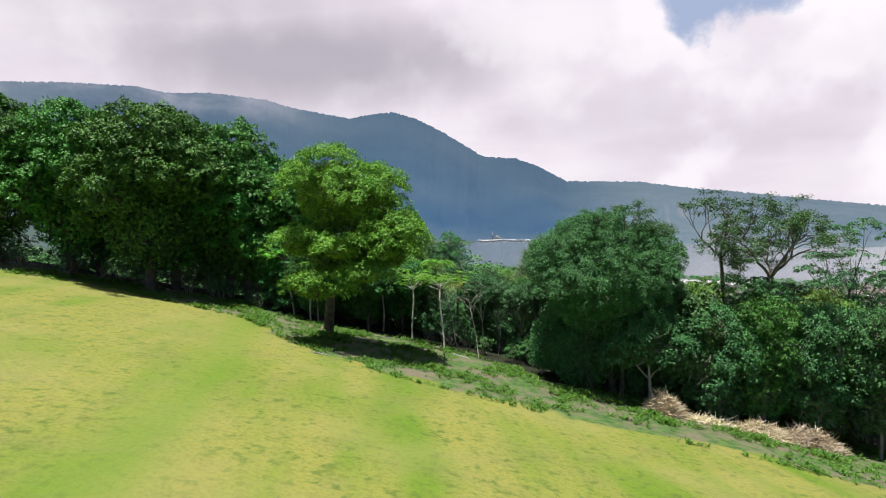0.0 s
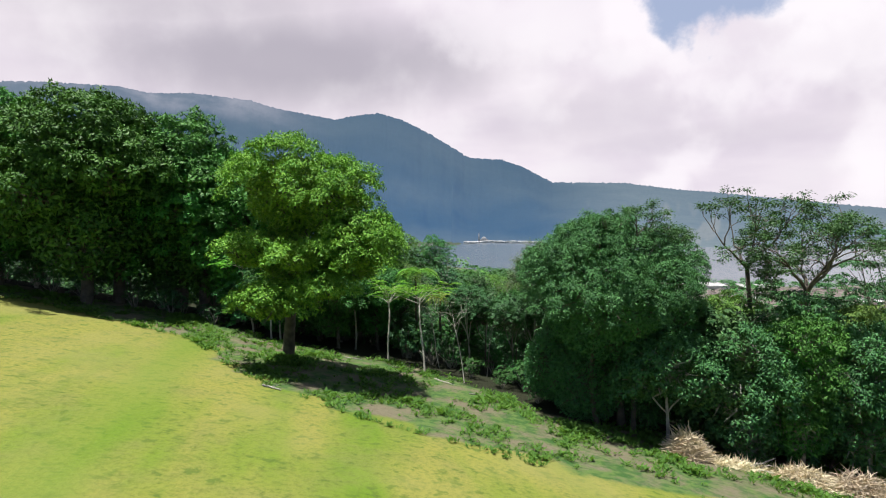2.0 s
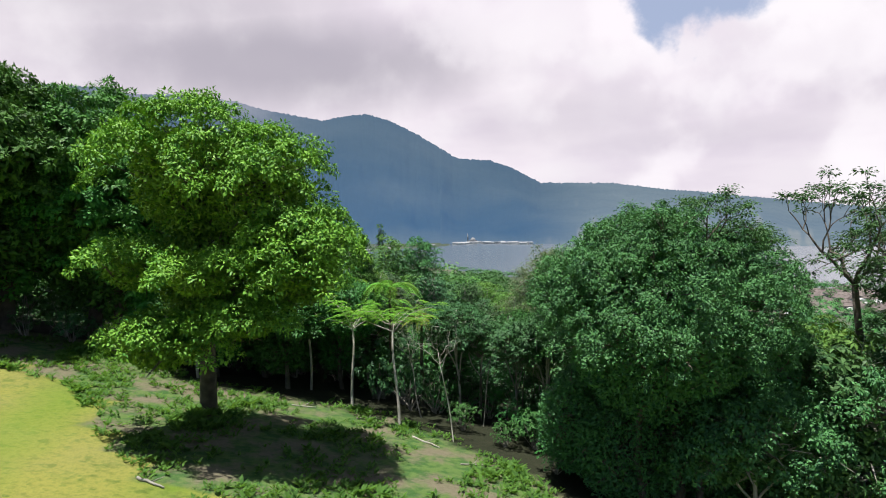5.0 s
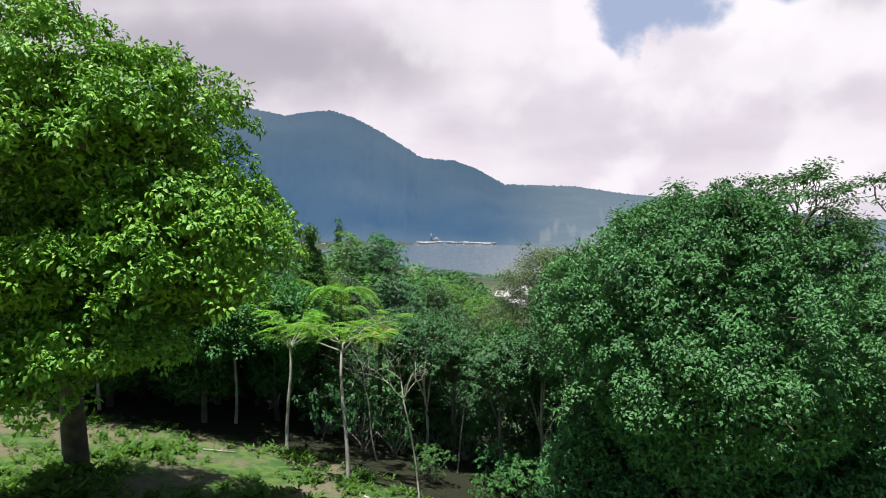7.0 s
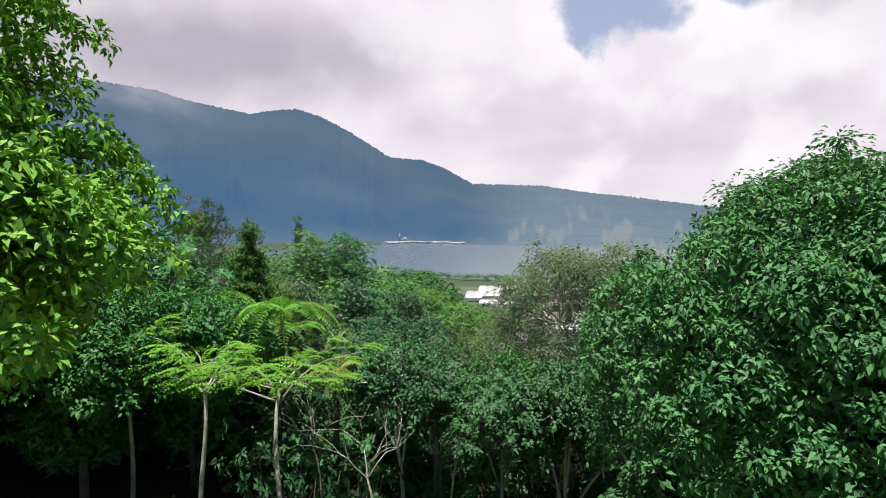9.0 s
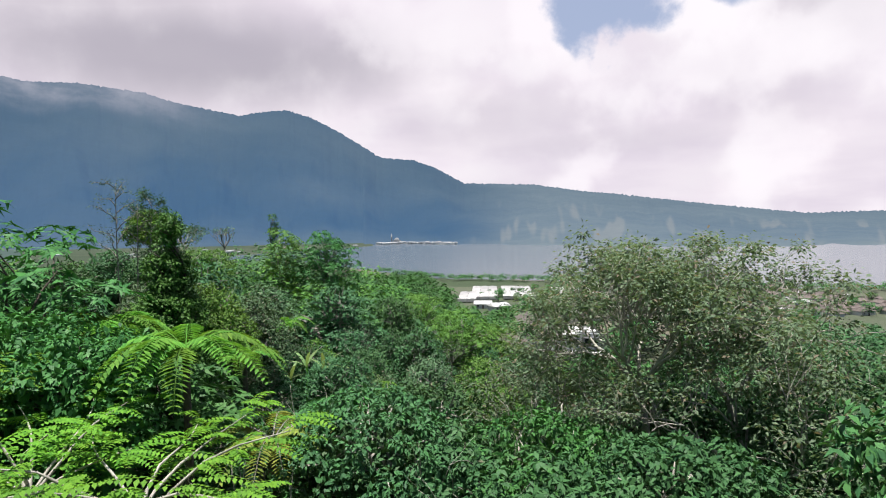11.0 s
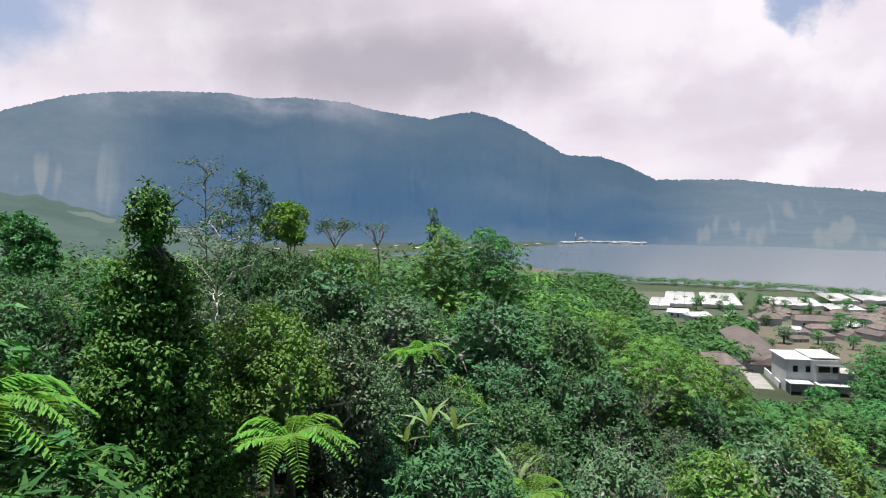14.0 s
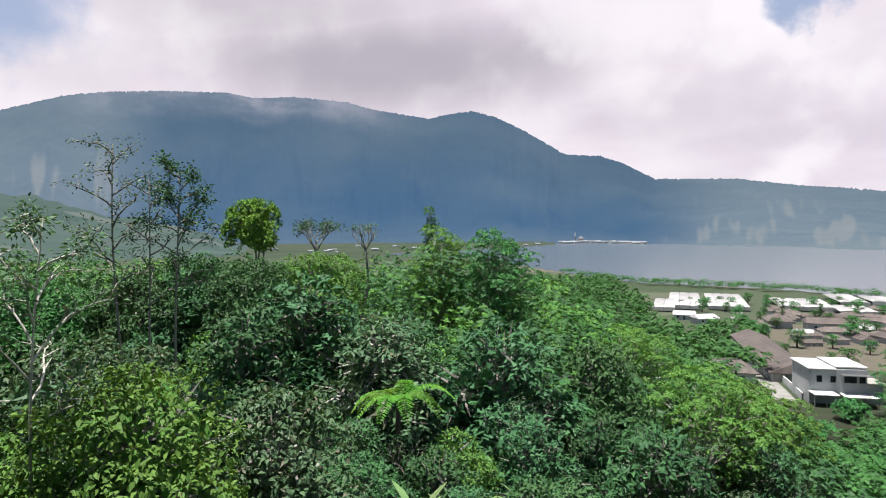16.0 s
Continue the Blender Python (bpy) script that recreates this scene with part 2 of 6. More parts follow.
def ground_material():
    mat, t, bsdf, out = material("ground_cover")
    tc = t.nodes.new("ShaderNodeTexCoord")
    p = tc.outputs["Object"]
    cover = t.nodes.new("ShaderNodeAttribute")
    cover.attribute_name = "cover"
    sep = t.nodes.new("ShaderNodeSeparateColor")
    t.links.new(cover.outputs["Color"], sep.inputs[0])
    n_big, n_mid, n_fine = noisen(t, p, 0.05, 4.0), noisen(t, p, 0.35, 5.0, 0.6), noisen(t, p, 4.0, 5.0, 0.65)
    n_dots = noisen(t, p, 1.6, 3.0, 0.5)
    # mown grass: yellow and greener streaks, darker tufts
    streak = t.nodes.new("ShaderNodeMapping")
    streak.inputs["Rotation"].default_value = (0, 0, radians(-22))
    streak.inputs["Scale"].default_value = (0.16, 0.035, 1)
    t.links.new(p, streak.inputs["Vector"])
    n_streak = noisen(t, streak.outputs[0], 1.0, 3.0, 0.5)
    grass = mixn(t, rangen(t, n_streak, 0.29, 0.6), (0.11, 0.19, 0.016), (0.222, 0.226, 0.05))
    grass = mixn(t, rangen(t, n_mid, 0.45, 0.75, 0.0, 0.5), grass, (0.17, 0.17, 0.06))
    grass = mixn(t, rangen(t, n_dots, 0.56, 0.7, 0.0, 0.75), grass, (0.075, 0.125, 0.02))
    grass = mixn(t, rangen(t, n_fine, 0.42, 0.72, 0.0, 0.5), grass, (0.06, 0.09, 0.015))
    grass = mixn(t, rangen(t, noisen(t, p, 0.8, 5.0, 0.7), 0.5, 0.68, 0.0, 0.55), grass, (0.085, 0.135, 0.022))
    grass = mixn(t, rangen(t, noisen(t, p, 0.13, 3.0, 0.5), 0.45, 0.7, 0.0, 0.5), grass, (0.235, 0.228, 0.075))
    # a greener strip runs down the slope
    spot = t.nodes.new("ShaderNodeSeparateXYZ")
    t.links.new(p, spot.inputs[0])
    aside = mathn(t, "ADD", spot.outputs[0], mathn(t, "MULTIPLY", spot.outputs[1], 0.2))
    aside = mathn(t, "ABSOLUTE", mathn(t, "ADD", aside, mathn(t, "ADD", 6.2, mathn(t, "MULTIPLY", n_big, 2.0))))
    grass = mixn(t, rangen(t, mathn(t, "ADD", aside, mathn(t, "MULTIPLY", n_mid, 2.0)), 4.0, 1.2, 0.0, 0.45), grass, (0.095, 0.185, 0.016))
    # weeds over bare earth
    weeds = mixn(t, rangen(t, n_dots, 0.4, 0.6), (0.04, 0.10, 0.025), (0.09, 0.15, 0.04))
    earth = mixn(t, n_fine, (0.1, 0.09, 0.058), (0.2, 0.18, 0.12))
    rim = mixn(t, rangen(t, mathn(t, "ADD", n_mid, mathn(t, "MULTIPLY", n_fine, 0.2)), 0.52, 0.72), weeds, earth)
    # woodland floor: dark soil, taken near black with the trees' shade in its colour
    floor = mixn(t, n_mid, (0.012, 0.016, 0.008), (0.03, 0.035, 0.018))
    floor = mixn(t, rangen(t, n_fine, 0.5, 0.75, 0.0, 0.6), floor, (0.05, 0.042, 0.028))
    # far plain: fields and plots
    vor = t.nodes.new("ShaderNodeTexVoronoi")
    vor.inputs["Scale"].default_value = 0.018
    t.links.new(p, vor.inputs["Vector"])
    sv = t.nodes.new("ShaderNodeSeparateColor")
    t.links.new(vor.outputs["Color"], sv.inputs[0])
    plain = mixn(t, sv.outputs[0], (0.045, 0.068, 0.036), (0.11, 0.12, 0.085))
    plain = mixn(t, rangen(t, sv.outputs[1], 0.9, 0.95), plain, (0.13, 0.115, 0.09))
    plain = mixn(t, rangen(t, n_mid, 0.5, 0.75, 0.0, 0.6), plain, (0.05, 0.09, 0.03))
    jitter = mathn(t, "MULTIPLY", mathn(t, "SUBTRACT", n_mid, 0.5), 0.7)
    fine_j = mathn(t, "MULTIPLY", mathn(t, "SUBTRACT", n_fine, 0.5), 0.3)
    jit = mathn(t, "ADD", jitter, fine_j)
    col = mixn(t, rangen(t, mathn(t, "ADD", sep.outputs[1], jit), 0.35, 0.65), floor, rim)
    col = mixn(t, rangen(t, mathn(t, "ADD", sep.outputs[0], jit), 0.4, 0.6), col, grass)
    where = t.nodes.new("ShaderNodeSeparateXYZ")
    t.links.new(p, where.inputs[0])
    plain = mixn(t, rangen(t, where.outputs[1], 640.0, 900.0, 0.0, 0.65), plain, mixn(t, n_big, (0.016, 0.034, 0.02), (0.04, 0.06, 0.035)))
    col = mixn(t, sep.outputs[2], col, plain)
    t.links.new(mixn(t, 1.0, col, (0.86, 0.86, 0.86), "MULTIPLY"), bsdf.inputs["Base Color"])
    bsdf.inputs["Roughness"].default_value = 0.95
    bsdf.inputs["Specular IOR Level"].default_value = 0.15
    bp = node(t, "ShaderNodeBump", Strength=0.6, Distance=0.12)
    t.links.new(mathn(t, "ADD", n_fine, n_dots), bp.inputs["Height"])
    t.links.new(bp.outputs[0], bsdf.inputs["Normal"])
    return mat


def water_material():
    mat, t, bsdf, out = material("lake_water")
    tc = t.nodes.new("ShaderNodeTexCoord")
    bsdf.inputs["Base Color"].default_value = (0.085, 0.105, 0.12, 1)
    bsdf.inputs["Roughness"].default_value = 0.18
    bsdf.inputs["IOR"].default_value = 1.33
    bp = node(t, "ShaderNodeBump", Strength=0.16, Distance=0.6)
    t.links.new(noisen(t, tc.outputs["Object"], 0.12, 6.0, 0.65), bp.inputs["Height"])
    t.links.new(bp.outputs[0], bsdf.inputs["Normal"])
    return mat


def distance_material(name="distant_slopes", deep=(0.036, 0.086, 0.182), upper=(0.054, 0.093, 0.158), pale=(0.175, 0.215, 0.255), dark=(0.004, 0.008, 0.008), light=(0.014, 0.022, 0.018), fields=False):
    """Wooded slopes kilometres away: a backdrop whose glow has blue haze painted in, thicker where air is high."""
    mat, t, bsdf, out = material(name)
    tc = t.nodes.new("ShaderNodeTexCoord")
    p = tc.outputs["Object"]

    def stored(what):
        att = t.nodes.new("ShaderNodeAttribute")
        att.attribute_name = what
        return att.outputs["Fac"]

    woods, patch = noisen(t, p, 0.02, 6.0, 0.65), noisen(t, p, 0.0016, 3.0, 0.5)
    t.links.new(mixn(t, woods, dark, light), bsdf.inputs["Base Color"])
    bsdf.inputs["Roughness"].default_value = 1.0
    bsdf.inputs["Specular IOR Level"].default_value = 0.0
    tall = t.nodes.new("ShaderNodeMapping")
    tall.inputs["Scale"].default_value = (0.007, 0.007, 0.0016)
    t.links.new(p, tall.inputs["Vector"])
    ravines = noisen(t, tall.outputs[0], 1.0, 5.0, 0.6, 0.4)
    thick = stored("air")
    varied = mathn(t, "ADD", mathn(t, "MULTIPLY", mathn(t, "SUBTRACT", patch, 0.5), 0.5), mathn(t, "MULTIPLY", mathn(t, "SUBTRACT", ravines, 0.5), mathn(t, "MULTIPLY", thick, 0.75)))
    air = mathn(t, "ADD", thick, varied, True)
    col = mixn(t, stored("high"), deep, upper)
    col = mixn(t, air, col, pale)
    if fields:
        plots = t.nodes.new("ShaderNodeTexVoronoi")
        plots.inputs["Scale"].default_value = 0.011
        t.links.new(p, plots.inputs["Vector"])
        tone = t.nodes.new("ShaderNodeSeparateColor")
        t.links.new(plots.outputs["Color"], tone.inputs[0])
        col = mixn(t, mathn(t, "MULTIPLY", tone.outputs[0], 0.6), col, deep)
        col = mixn(t, rangen(t, tone.outputs[1], 0.8, 0.9, 0.0, 0.35), col, (0.26, 0.26, 0.25))
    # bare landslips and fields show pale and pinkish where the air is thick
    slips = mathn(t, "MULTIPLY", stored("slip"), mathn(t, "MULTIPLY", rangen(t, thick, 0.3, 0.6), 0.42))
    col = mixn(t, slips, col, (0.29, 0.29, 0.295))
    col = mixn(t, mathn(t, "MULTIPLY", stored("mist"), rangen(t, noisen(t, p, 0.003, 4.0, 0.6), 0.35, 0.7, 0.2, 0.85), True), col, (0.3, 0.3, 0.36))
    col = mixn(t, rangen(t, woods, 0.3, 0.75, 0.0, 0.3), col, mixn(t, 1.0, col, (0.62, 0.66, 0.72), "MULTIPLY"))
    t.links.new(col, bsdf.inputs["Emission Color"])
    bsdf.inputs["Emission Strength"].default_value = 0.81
    return mat


# ---- the land ----
def sstep(a, b, v):
    k = min(1.0, max(0.0, (v - a) / (b - a)))
    return k * k * (3 - 2 * k)


LAKE = -36.0
SHORE = [(-260, 1150), (-60, 950), (30, 720), (78, 605), (96, 573), (155, 540), (186, 518), (216, 479), (330, 400), (700, 330), (1600, 300)]
FAR_SHORE = [(-260, 1200), (-60, 1500), (60, 1750), (190, 2050), (285, 1900), (447, 1680), (611, 1300), (735, 1120), (1600, 700)]


def along(line, x):
    if x <= line[0][0]:
        return line[0][1]
    for (x0, y0), (x1, y1) in zip(line, line[1:]):
        if x <= x1:
            return y0 + (y1 - y0) * (x - x0) / (x1 - x0)
    return line[-1][1]


def land(x, y):
    """Height of the ground: a meadow hill that falls to the right and ahead, to a plain with a lake."""
    hill = 0.9 - 0.06 * min(y, 75) - 0.02 * max(y - 75, 0) - 0.004 * max(0, y - 125) ** 2
    hill -= 0.18 * max(x, -55) * (1 - 0.75 * sstep(0, -8, x) * sstep(78, 100, y)) + 0.05 * max(0, x - 20) + 0.13 * max(0, x - 12) * sstep(72, 110, y)
    plain = -27 - 6.5 * sstep(200, 300, y) - sstep(300, 450, y)
    k = 5.0
    z = plain + k * math.log1p(math.exp(max(-40.0, min(40.0, (hill - plain) / k))))
    if x > -260 and y > 250:
        depth = min(y - along(SHORE, x), along(FAR_SHORE, x) + 5000 * sstep(95, 150, x) - y)
        z -= 5 * sstep(-6, 30, depth)
    return z


EDGE = [(-200, 72), (-47, 66), (-36, 67), (-20, 62), (-15, 55), (-10.4, 50), (-3.6, 46), (4.6, 42.6), (12, 41), (17.5, 40), (27, 38), (60, 30), (200, 10)]
WOODS = [(-200, 84), (-47, 75), (-36, 74), (-26, 74), (-14, 65.5), (-5, 65), (2, 62), (10, 52), (20, 53), (42, 58), (60, 50), (200, 40)]


def grid_mesh(name, xs, ys, height, mat):
    nx, ny = len(xs), len(ys)
    verts = [(x, y, height(x, y)) for y in ys for x in xs]
    faces = [(j * nx + i, j * nx + i + 1, (j + 1) * nx + i + 1, (j + 1) * nx + i) for j in range(ny - 1) for i in range(nx - 1)]
    me = bpy.data.meshes.new(name)
    me.from_pydata(verts, [], faces)
    me.materials.append(mat)
    me.polygons.foreach_set("use_smooth", [True] * len(faces))
    return me


def stretched(mid, fine, reach, n):
    u = np.linspace(-1, 1, n)
    k = 5.2
    s = np.sinh(k * u) / math.sinh(k) * (reach - fine) + fine * u
    return [mid + float(v) for v in s]


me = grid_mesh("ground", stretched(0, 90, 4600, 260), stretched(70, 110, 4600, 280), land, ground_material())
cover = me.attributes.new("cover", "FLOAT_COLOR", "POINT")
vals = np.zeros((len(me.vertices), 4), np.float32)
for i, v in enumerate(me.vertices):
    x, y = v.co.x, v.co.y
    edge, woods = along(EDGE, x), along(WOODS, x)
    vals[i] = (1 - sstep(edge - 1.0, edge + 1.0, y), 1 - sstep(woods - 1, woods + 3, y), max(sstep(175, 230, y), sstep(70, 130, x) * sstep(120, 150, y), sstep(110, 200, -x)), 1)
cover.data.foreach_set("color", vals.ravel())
ground = tagged(new("ground", me), "sloping mown meadow running down to dark woodland soil with shade in its colour", "ground", kind="structure")

me = grid_mesh("water", [-300 + 2200 * i / 40 for i in range(41)], [280 + 1850 * i / 40 for i in range(41)], lambda x, y: LAKE, water_material())
tagged(new("water", me), "calm grey-blue lake reflecting a cloudy sky", "lake", kind="structure")

RIDGE = [(-180, 3.0), (-75, 4.0), (-55, 6.5), (-44.6, 9.14), (-42.4, 10.0), (-39.7, 11.0), (-36.9, 11.57), (-32.5, 12.07), (-27.4, 12.3), (-25, 11.97), (-21.4, 12.24),
         (-16.7, 11.94), (-14.5, 11.36), (-9, 10.5), (-7, 10.9), (-4.8, 11.15), (-2.5, 10.5), (0.1, 9.2), (3.8, 6.95), (6.9, 6.7), (8.9, 6.0), (11.7, 4.46), (18.4, 4.2), (22.6, 3.5),
         (26, 3.1), (31.8, 2.25), (36.4, 1.6), (41, 1.0), (60, 1.2), (100, 2.0), (180, 3.0)]


def distant_ridge():
    """Wooded mountain behind the lake, in rays round the hill."""
    rays, rings = 800, 48
    az_all = np.concatenate([np.linspace(-180, -52, 60, endpoint=False), np.linspace(-52, 50, rays), np.linspace(50, 180, 60, endpoint=False)[1:]])
    verts, air, mist, slip = [], [], [], []
    for az in az_all:
        a = radians(float(az))
        top = math.tan(radians(along(RIDGE, float(az))))
        top += 0.0012 * noise.noise(Vector((az * 3.1, 0, 0))) + 0.0012 * noise.noise(Vector((az * 13, 7, 0)))
        foot = 2150 + 250 * noise.noise(Vector((az * 0.05, 3, 0)))
        if 2 < az < 60:
            reach = 700
            while reach < 2200 and math.cos(a) * reach < along(FAR_SHORE, math.sin(a) * reach):
                reach += 10
            foot = reach - 45 + 220 * (1 - sstep(6, 11, float(az)))
        for j in range(rings):
            u = j / (rings - 1)
            r = foot + (4250 - foot) * u
            rise = 0.25 * u + 0.75 * u ** 1.7
            h = LAKE - 4 + (top * 4250 + 10 - LAKE) * rise
            gully = noise.fractal(Vector((az * 0.25, u * 1.5, 5)), 1.0, 2.0, 5) * 150 * u * (1 - u) * (0.4 + top * 6)
            crown = 9 * noise.noise(Vector((az * 9, u * 40, 1))) * (1 if u > 0 else 0)
            verts.append((math.sin(a) * r, math.cos(a) * r, h + gully + crown * u))
            # air and mist: how much haze is painted into the slope's glow here
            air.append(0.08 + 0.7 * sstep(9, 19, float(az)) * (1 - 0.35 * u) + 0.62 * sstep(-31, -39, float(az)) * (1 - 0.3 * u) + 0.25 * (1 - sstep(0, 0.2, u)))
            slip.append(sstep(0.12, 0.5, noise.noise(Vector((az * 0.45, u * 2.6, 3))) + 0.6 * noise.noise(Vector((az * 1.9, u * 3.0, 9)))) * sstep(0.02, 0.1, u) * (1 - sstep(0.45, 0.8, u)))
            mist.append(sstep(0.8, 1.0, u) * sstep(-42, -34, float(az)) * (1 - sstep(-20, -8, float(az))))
    n = len(az_all)
    faces = [(i * rings + j, ((i + 1) % n) * rings + j, ((i + 1) % n) * rings + j + 1, i * rings + j + 1) for i in range(n) for j in range(rings - 1)]
    me = bpy.data.meshes.new("backdrop")
    me.from_pydata(verts, [], faces)
    me.polygons.foreach_set("use_smooth", [True] * len(faces))
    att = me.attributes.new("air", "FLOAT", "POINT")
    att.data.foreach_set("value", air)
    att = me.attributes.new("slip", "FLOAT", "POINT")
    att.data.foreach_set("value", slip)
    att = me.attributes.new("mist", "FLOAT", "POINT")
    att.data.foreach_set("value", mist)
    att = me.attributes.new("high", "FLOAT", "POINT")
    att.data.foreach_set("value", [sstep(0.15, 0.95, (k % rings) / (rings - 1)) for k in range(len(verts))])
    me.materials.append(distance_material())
    return tagged(new("backdrop", me), "hazy blue wooded mountain ridge beyond the lake", "mountain", kind="structure")


distant_ridge()


def distant_hill():
    """Low green hill behind the plain, before the mountain, with haze painted into its glow."""
    line = [(-80, 4.0), (-60, 3.6), (-44.8, 3.2), (-41, 2.85), (-38, 1.9), (-33.7, 1.0), (-29, 0.1), (-26, -1.2), (-24, -1.6)]
    verts, air, rings = [], [], 16
    azs = np.linspace(-80, -24, 200)
    for az in azs:
        a = radians(float(az))
        top = math.tan(radians(along(line, float(az)))) * 1900 + 12 * noise.noise(Vector((az * 0.6, 4, 4)))
        for j in range(rings):
            u = j / (rings - 1)
            r = 1150 + 750 * u
            h = LAKE + 1 + (top + 9 - LAKE) * (0.3 * u + 0.7 * u ** 1.5) + 10 * noise.fractal(Vector((az * 0.5, u * 4, 8)), 1.0, 2.0, 4) * u
            verts.append((math.sin(a) * r, math.cos(a) * r, h))
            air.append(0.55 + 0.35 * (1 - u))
    faces = [(i * rings + j, (i + 1) * rings + j, (i + 1) * rings + j + 1, i * rings + j + 1) for i in range(len(azs) - 1) for j in range(rings - 1)]
    me = bpy.data.meshes.new("backdrop_hill")
    me.from_pydata(verts, [], faces)
    me.polygons.foreach_set("use_smooth", [True] * len(faces))
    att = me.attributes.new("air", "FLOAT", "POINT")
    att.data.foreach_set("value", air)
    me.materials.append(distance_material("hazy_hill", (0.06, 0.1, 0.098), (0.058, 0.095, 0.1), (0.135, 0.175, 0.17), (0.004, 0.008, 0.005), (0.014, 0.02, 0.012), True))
    return tagged(new("backdrop_hill", me), "pale green farmed hill in haze before the mountain", "hill", kind="structure")


distant_hill()


# ---- plants ----
class Build:
    """Collects tubes and leaves into one mesh."""

    def __init__(self):
        self.v, self.f, self.n = [], [], 0

    def tube(self, pts, radii, sides=6):
        pts = np.asarray(pts, float)
        ring = []
        for i, p in enumerate(pts):
            d = pts[min(i + 1, len(pts) - 1)] - pts[max(i - 1, 0)]
            d = d / (np.linalg.norm(d) + 1e-9)
            a = np.cross(d, (0, 0, 1) if abs(d[2]) < 0.9 else (1, 0, 0))
            a /= np.linalg.norm(a)
            b = np.cross(d, a)
            t = np.arange(sides) * 2 * math.pi / sides
            ring.append(p + radii[i] * (np.cos(t)[:, None] * a + np.sin(t)[:, None] * b))
        base = self.n
        self.v.append(np.concatenate(ring))
        for i in range(len(pts) - 1):
            for k in range(sides):
                k2 = (k + 1) % sides
                self.f.append((base + i * sides + k, base + i * sides + k2, base + (i + 1) * sides + k2, base + (i + 1) * sides + k))
        self.f.append(tuple(base + (len(pts) - 1) * sides + k for k in range(sides)))
        self.n += len(pts) * sides

    def mesh(self, name, mat):
        me = bpy.data.meshes.new(name)
        me.from_pydata(np.concatenate(self.v).tolist(), [], self.f)
        me.materials.append(mat)
        me.polygons.foreach_set("use_smooth", [True] * len(self.f))
        return me


def unit(a):
    return a / (np.linalg.norm(a, axis=-1, keepdims=True) + 1e-9)


def leaf_mesh(name, root, tip_way, normal, length, width, mat, fold=0.25, far=False):
    """One mesh of many leaves: each a folded blade from its root along tip_way."""
    n = len(root)
    tip_way = unit(tip_way)
    side = unit(np.cross(tip_way, normal))
    up = np.cross(side, tip_way)
    length, width = np.broadcast_to(length, n)[:, None], np.broadcast_to(width, n)[:, None]
    mid = root + tip_way * length * 0.45
    quad = np.stack([root, mid + side * width / 2 + up * width * fold, root + tip_way * length - up * length * 0.12, mid - side * width / 2 + up * width * fold], 1)
    if far:
        quad = np.stack([root - side * width / 2, root + side * width / 2, root + tip_way * length], 1)
    k = quad.shape[1]
    me = bpy.data.meshes.new(name)
    me.vertices.add(k * n)
    me.vertices.foreach_set("co", quad.reshape(-1).astype(np.float32))
    me.loops.add(k * n)
    me.loops.foreach_set("vertex_index", np.arange(k * n, dtype=np.int32))
    me.polygons.add(n)
    me.polygons.foreach_set("loop_start", np.arange(0, k * n, k, dtype=np.int32))
    me.update(calc_edges=True)
    me.materials.append(mat)
    return me


def part(name, me, parent, label=""):
    ob = new(name, me)
    ob.parent = parent
    if label:
        tagged(ob, label)
    return ob


def thing(name, x, y, z, label, category, group="", turn=0.0):
    ob = new(name)
    ob.matrix_world = pose(x, y, z, 0, 0, turn)
    return tagged(ob, label, category, group)


def clump_leaves(rng, centres, radii, per, size, droop=0.3, flat=0.75, low=-0.05, whorl=7):
    """Roots, ways and normals of leaves that stand in whorls on flat pads of foliage."""
    roots, ways, norms, sizes = [], [], [], []
    for c, r in zip(centres, radii):
        n = max(3, int(per * (r ** 2) / whorl))
        d = unit(rng.normal(size=(n * 3, 3)))
        d = d[d[:, 2] > low + rng.uniform(-0.25, 0.25, len(d))][:n]
        k = np.where(rng.random((len(d), 1)) < 0.85, rng.uniform(0.85, 1.08, (len(d), 1)), rng.uniform(0.45, 0.85, (len(d), 1)))
        bump = 1 + 0.2 * np.sin(d[:, :1] * 9 + c[0]) * np.sin(d[:, 1:2] * 8 + c[1])
        p = c + d * r * k * bump * (1, 1, flat)
        axis = unit(d * 0.7 + (0, 0, 0.75) + rng.normal(size=d.shape) * 0.18)
        across = unit(np.cross(axis, rng.normal(size=d.shape)))
        other = np.cross(axis, across)
        big = rng.uniform(0.8, 1.2, len(d)) * size
        for q in range(whorl):
            a = q * 2 * math.pi / whorl + rng.uniform(-0.35, 0.35, (len(d), 1))
            w = unit(across * np.cos(a) + other * np.sin(a) + axis * rng.uniform(-0.25, 0.35, a.shape) + (0, 0, -droop))
            roots.append(p + w * size * 0.08), ways.append(w)
            norms.append(unit(axis + rng.normal(size=d.shape) * 0.25))
            sizes.append(big * rng.uniform(0.75, 1.15, len(d)))
    return np.concatenate(roots), np.concatenate(ways), np.concatenate(norms), np.concatenate(sizes)


def bend(rng, a, b, n=5, sag=0.12):
    a, b = np.asarray(a, float), np.asarray(b, float)
    k = np.linspace(0, 1, n)[:, None]
    length = np.linalg.norm(b - a)
    off = (rng.normal(size=3) * np.sin(k * math.pi) + 0.5 * rng.normal(size=3) * np.sin(k * 2 * math.pi)) * sag * length * 0.4
    return a + (b - a) * k + off + np.array((0, 0, 1)) * np.sin(k * math.pi) * sag * length * 0.6


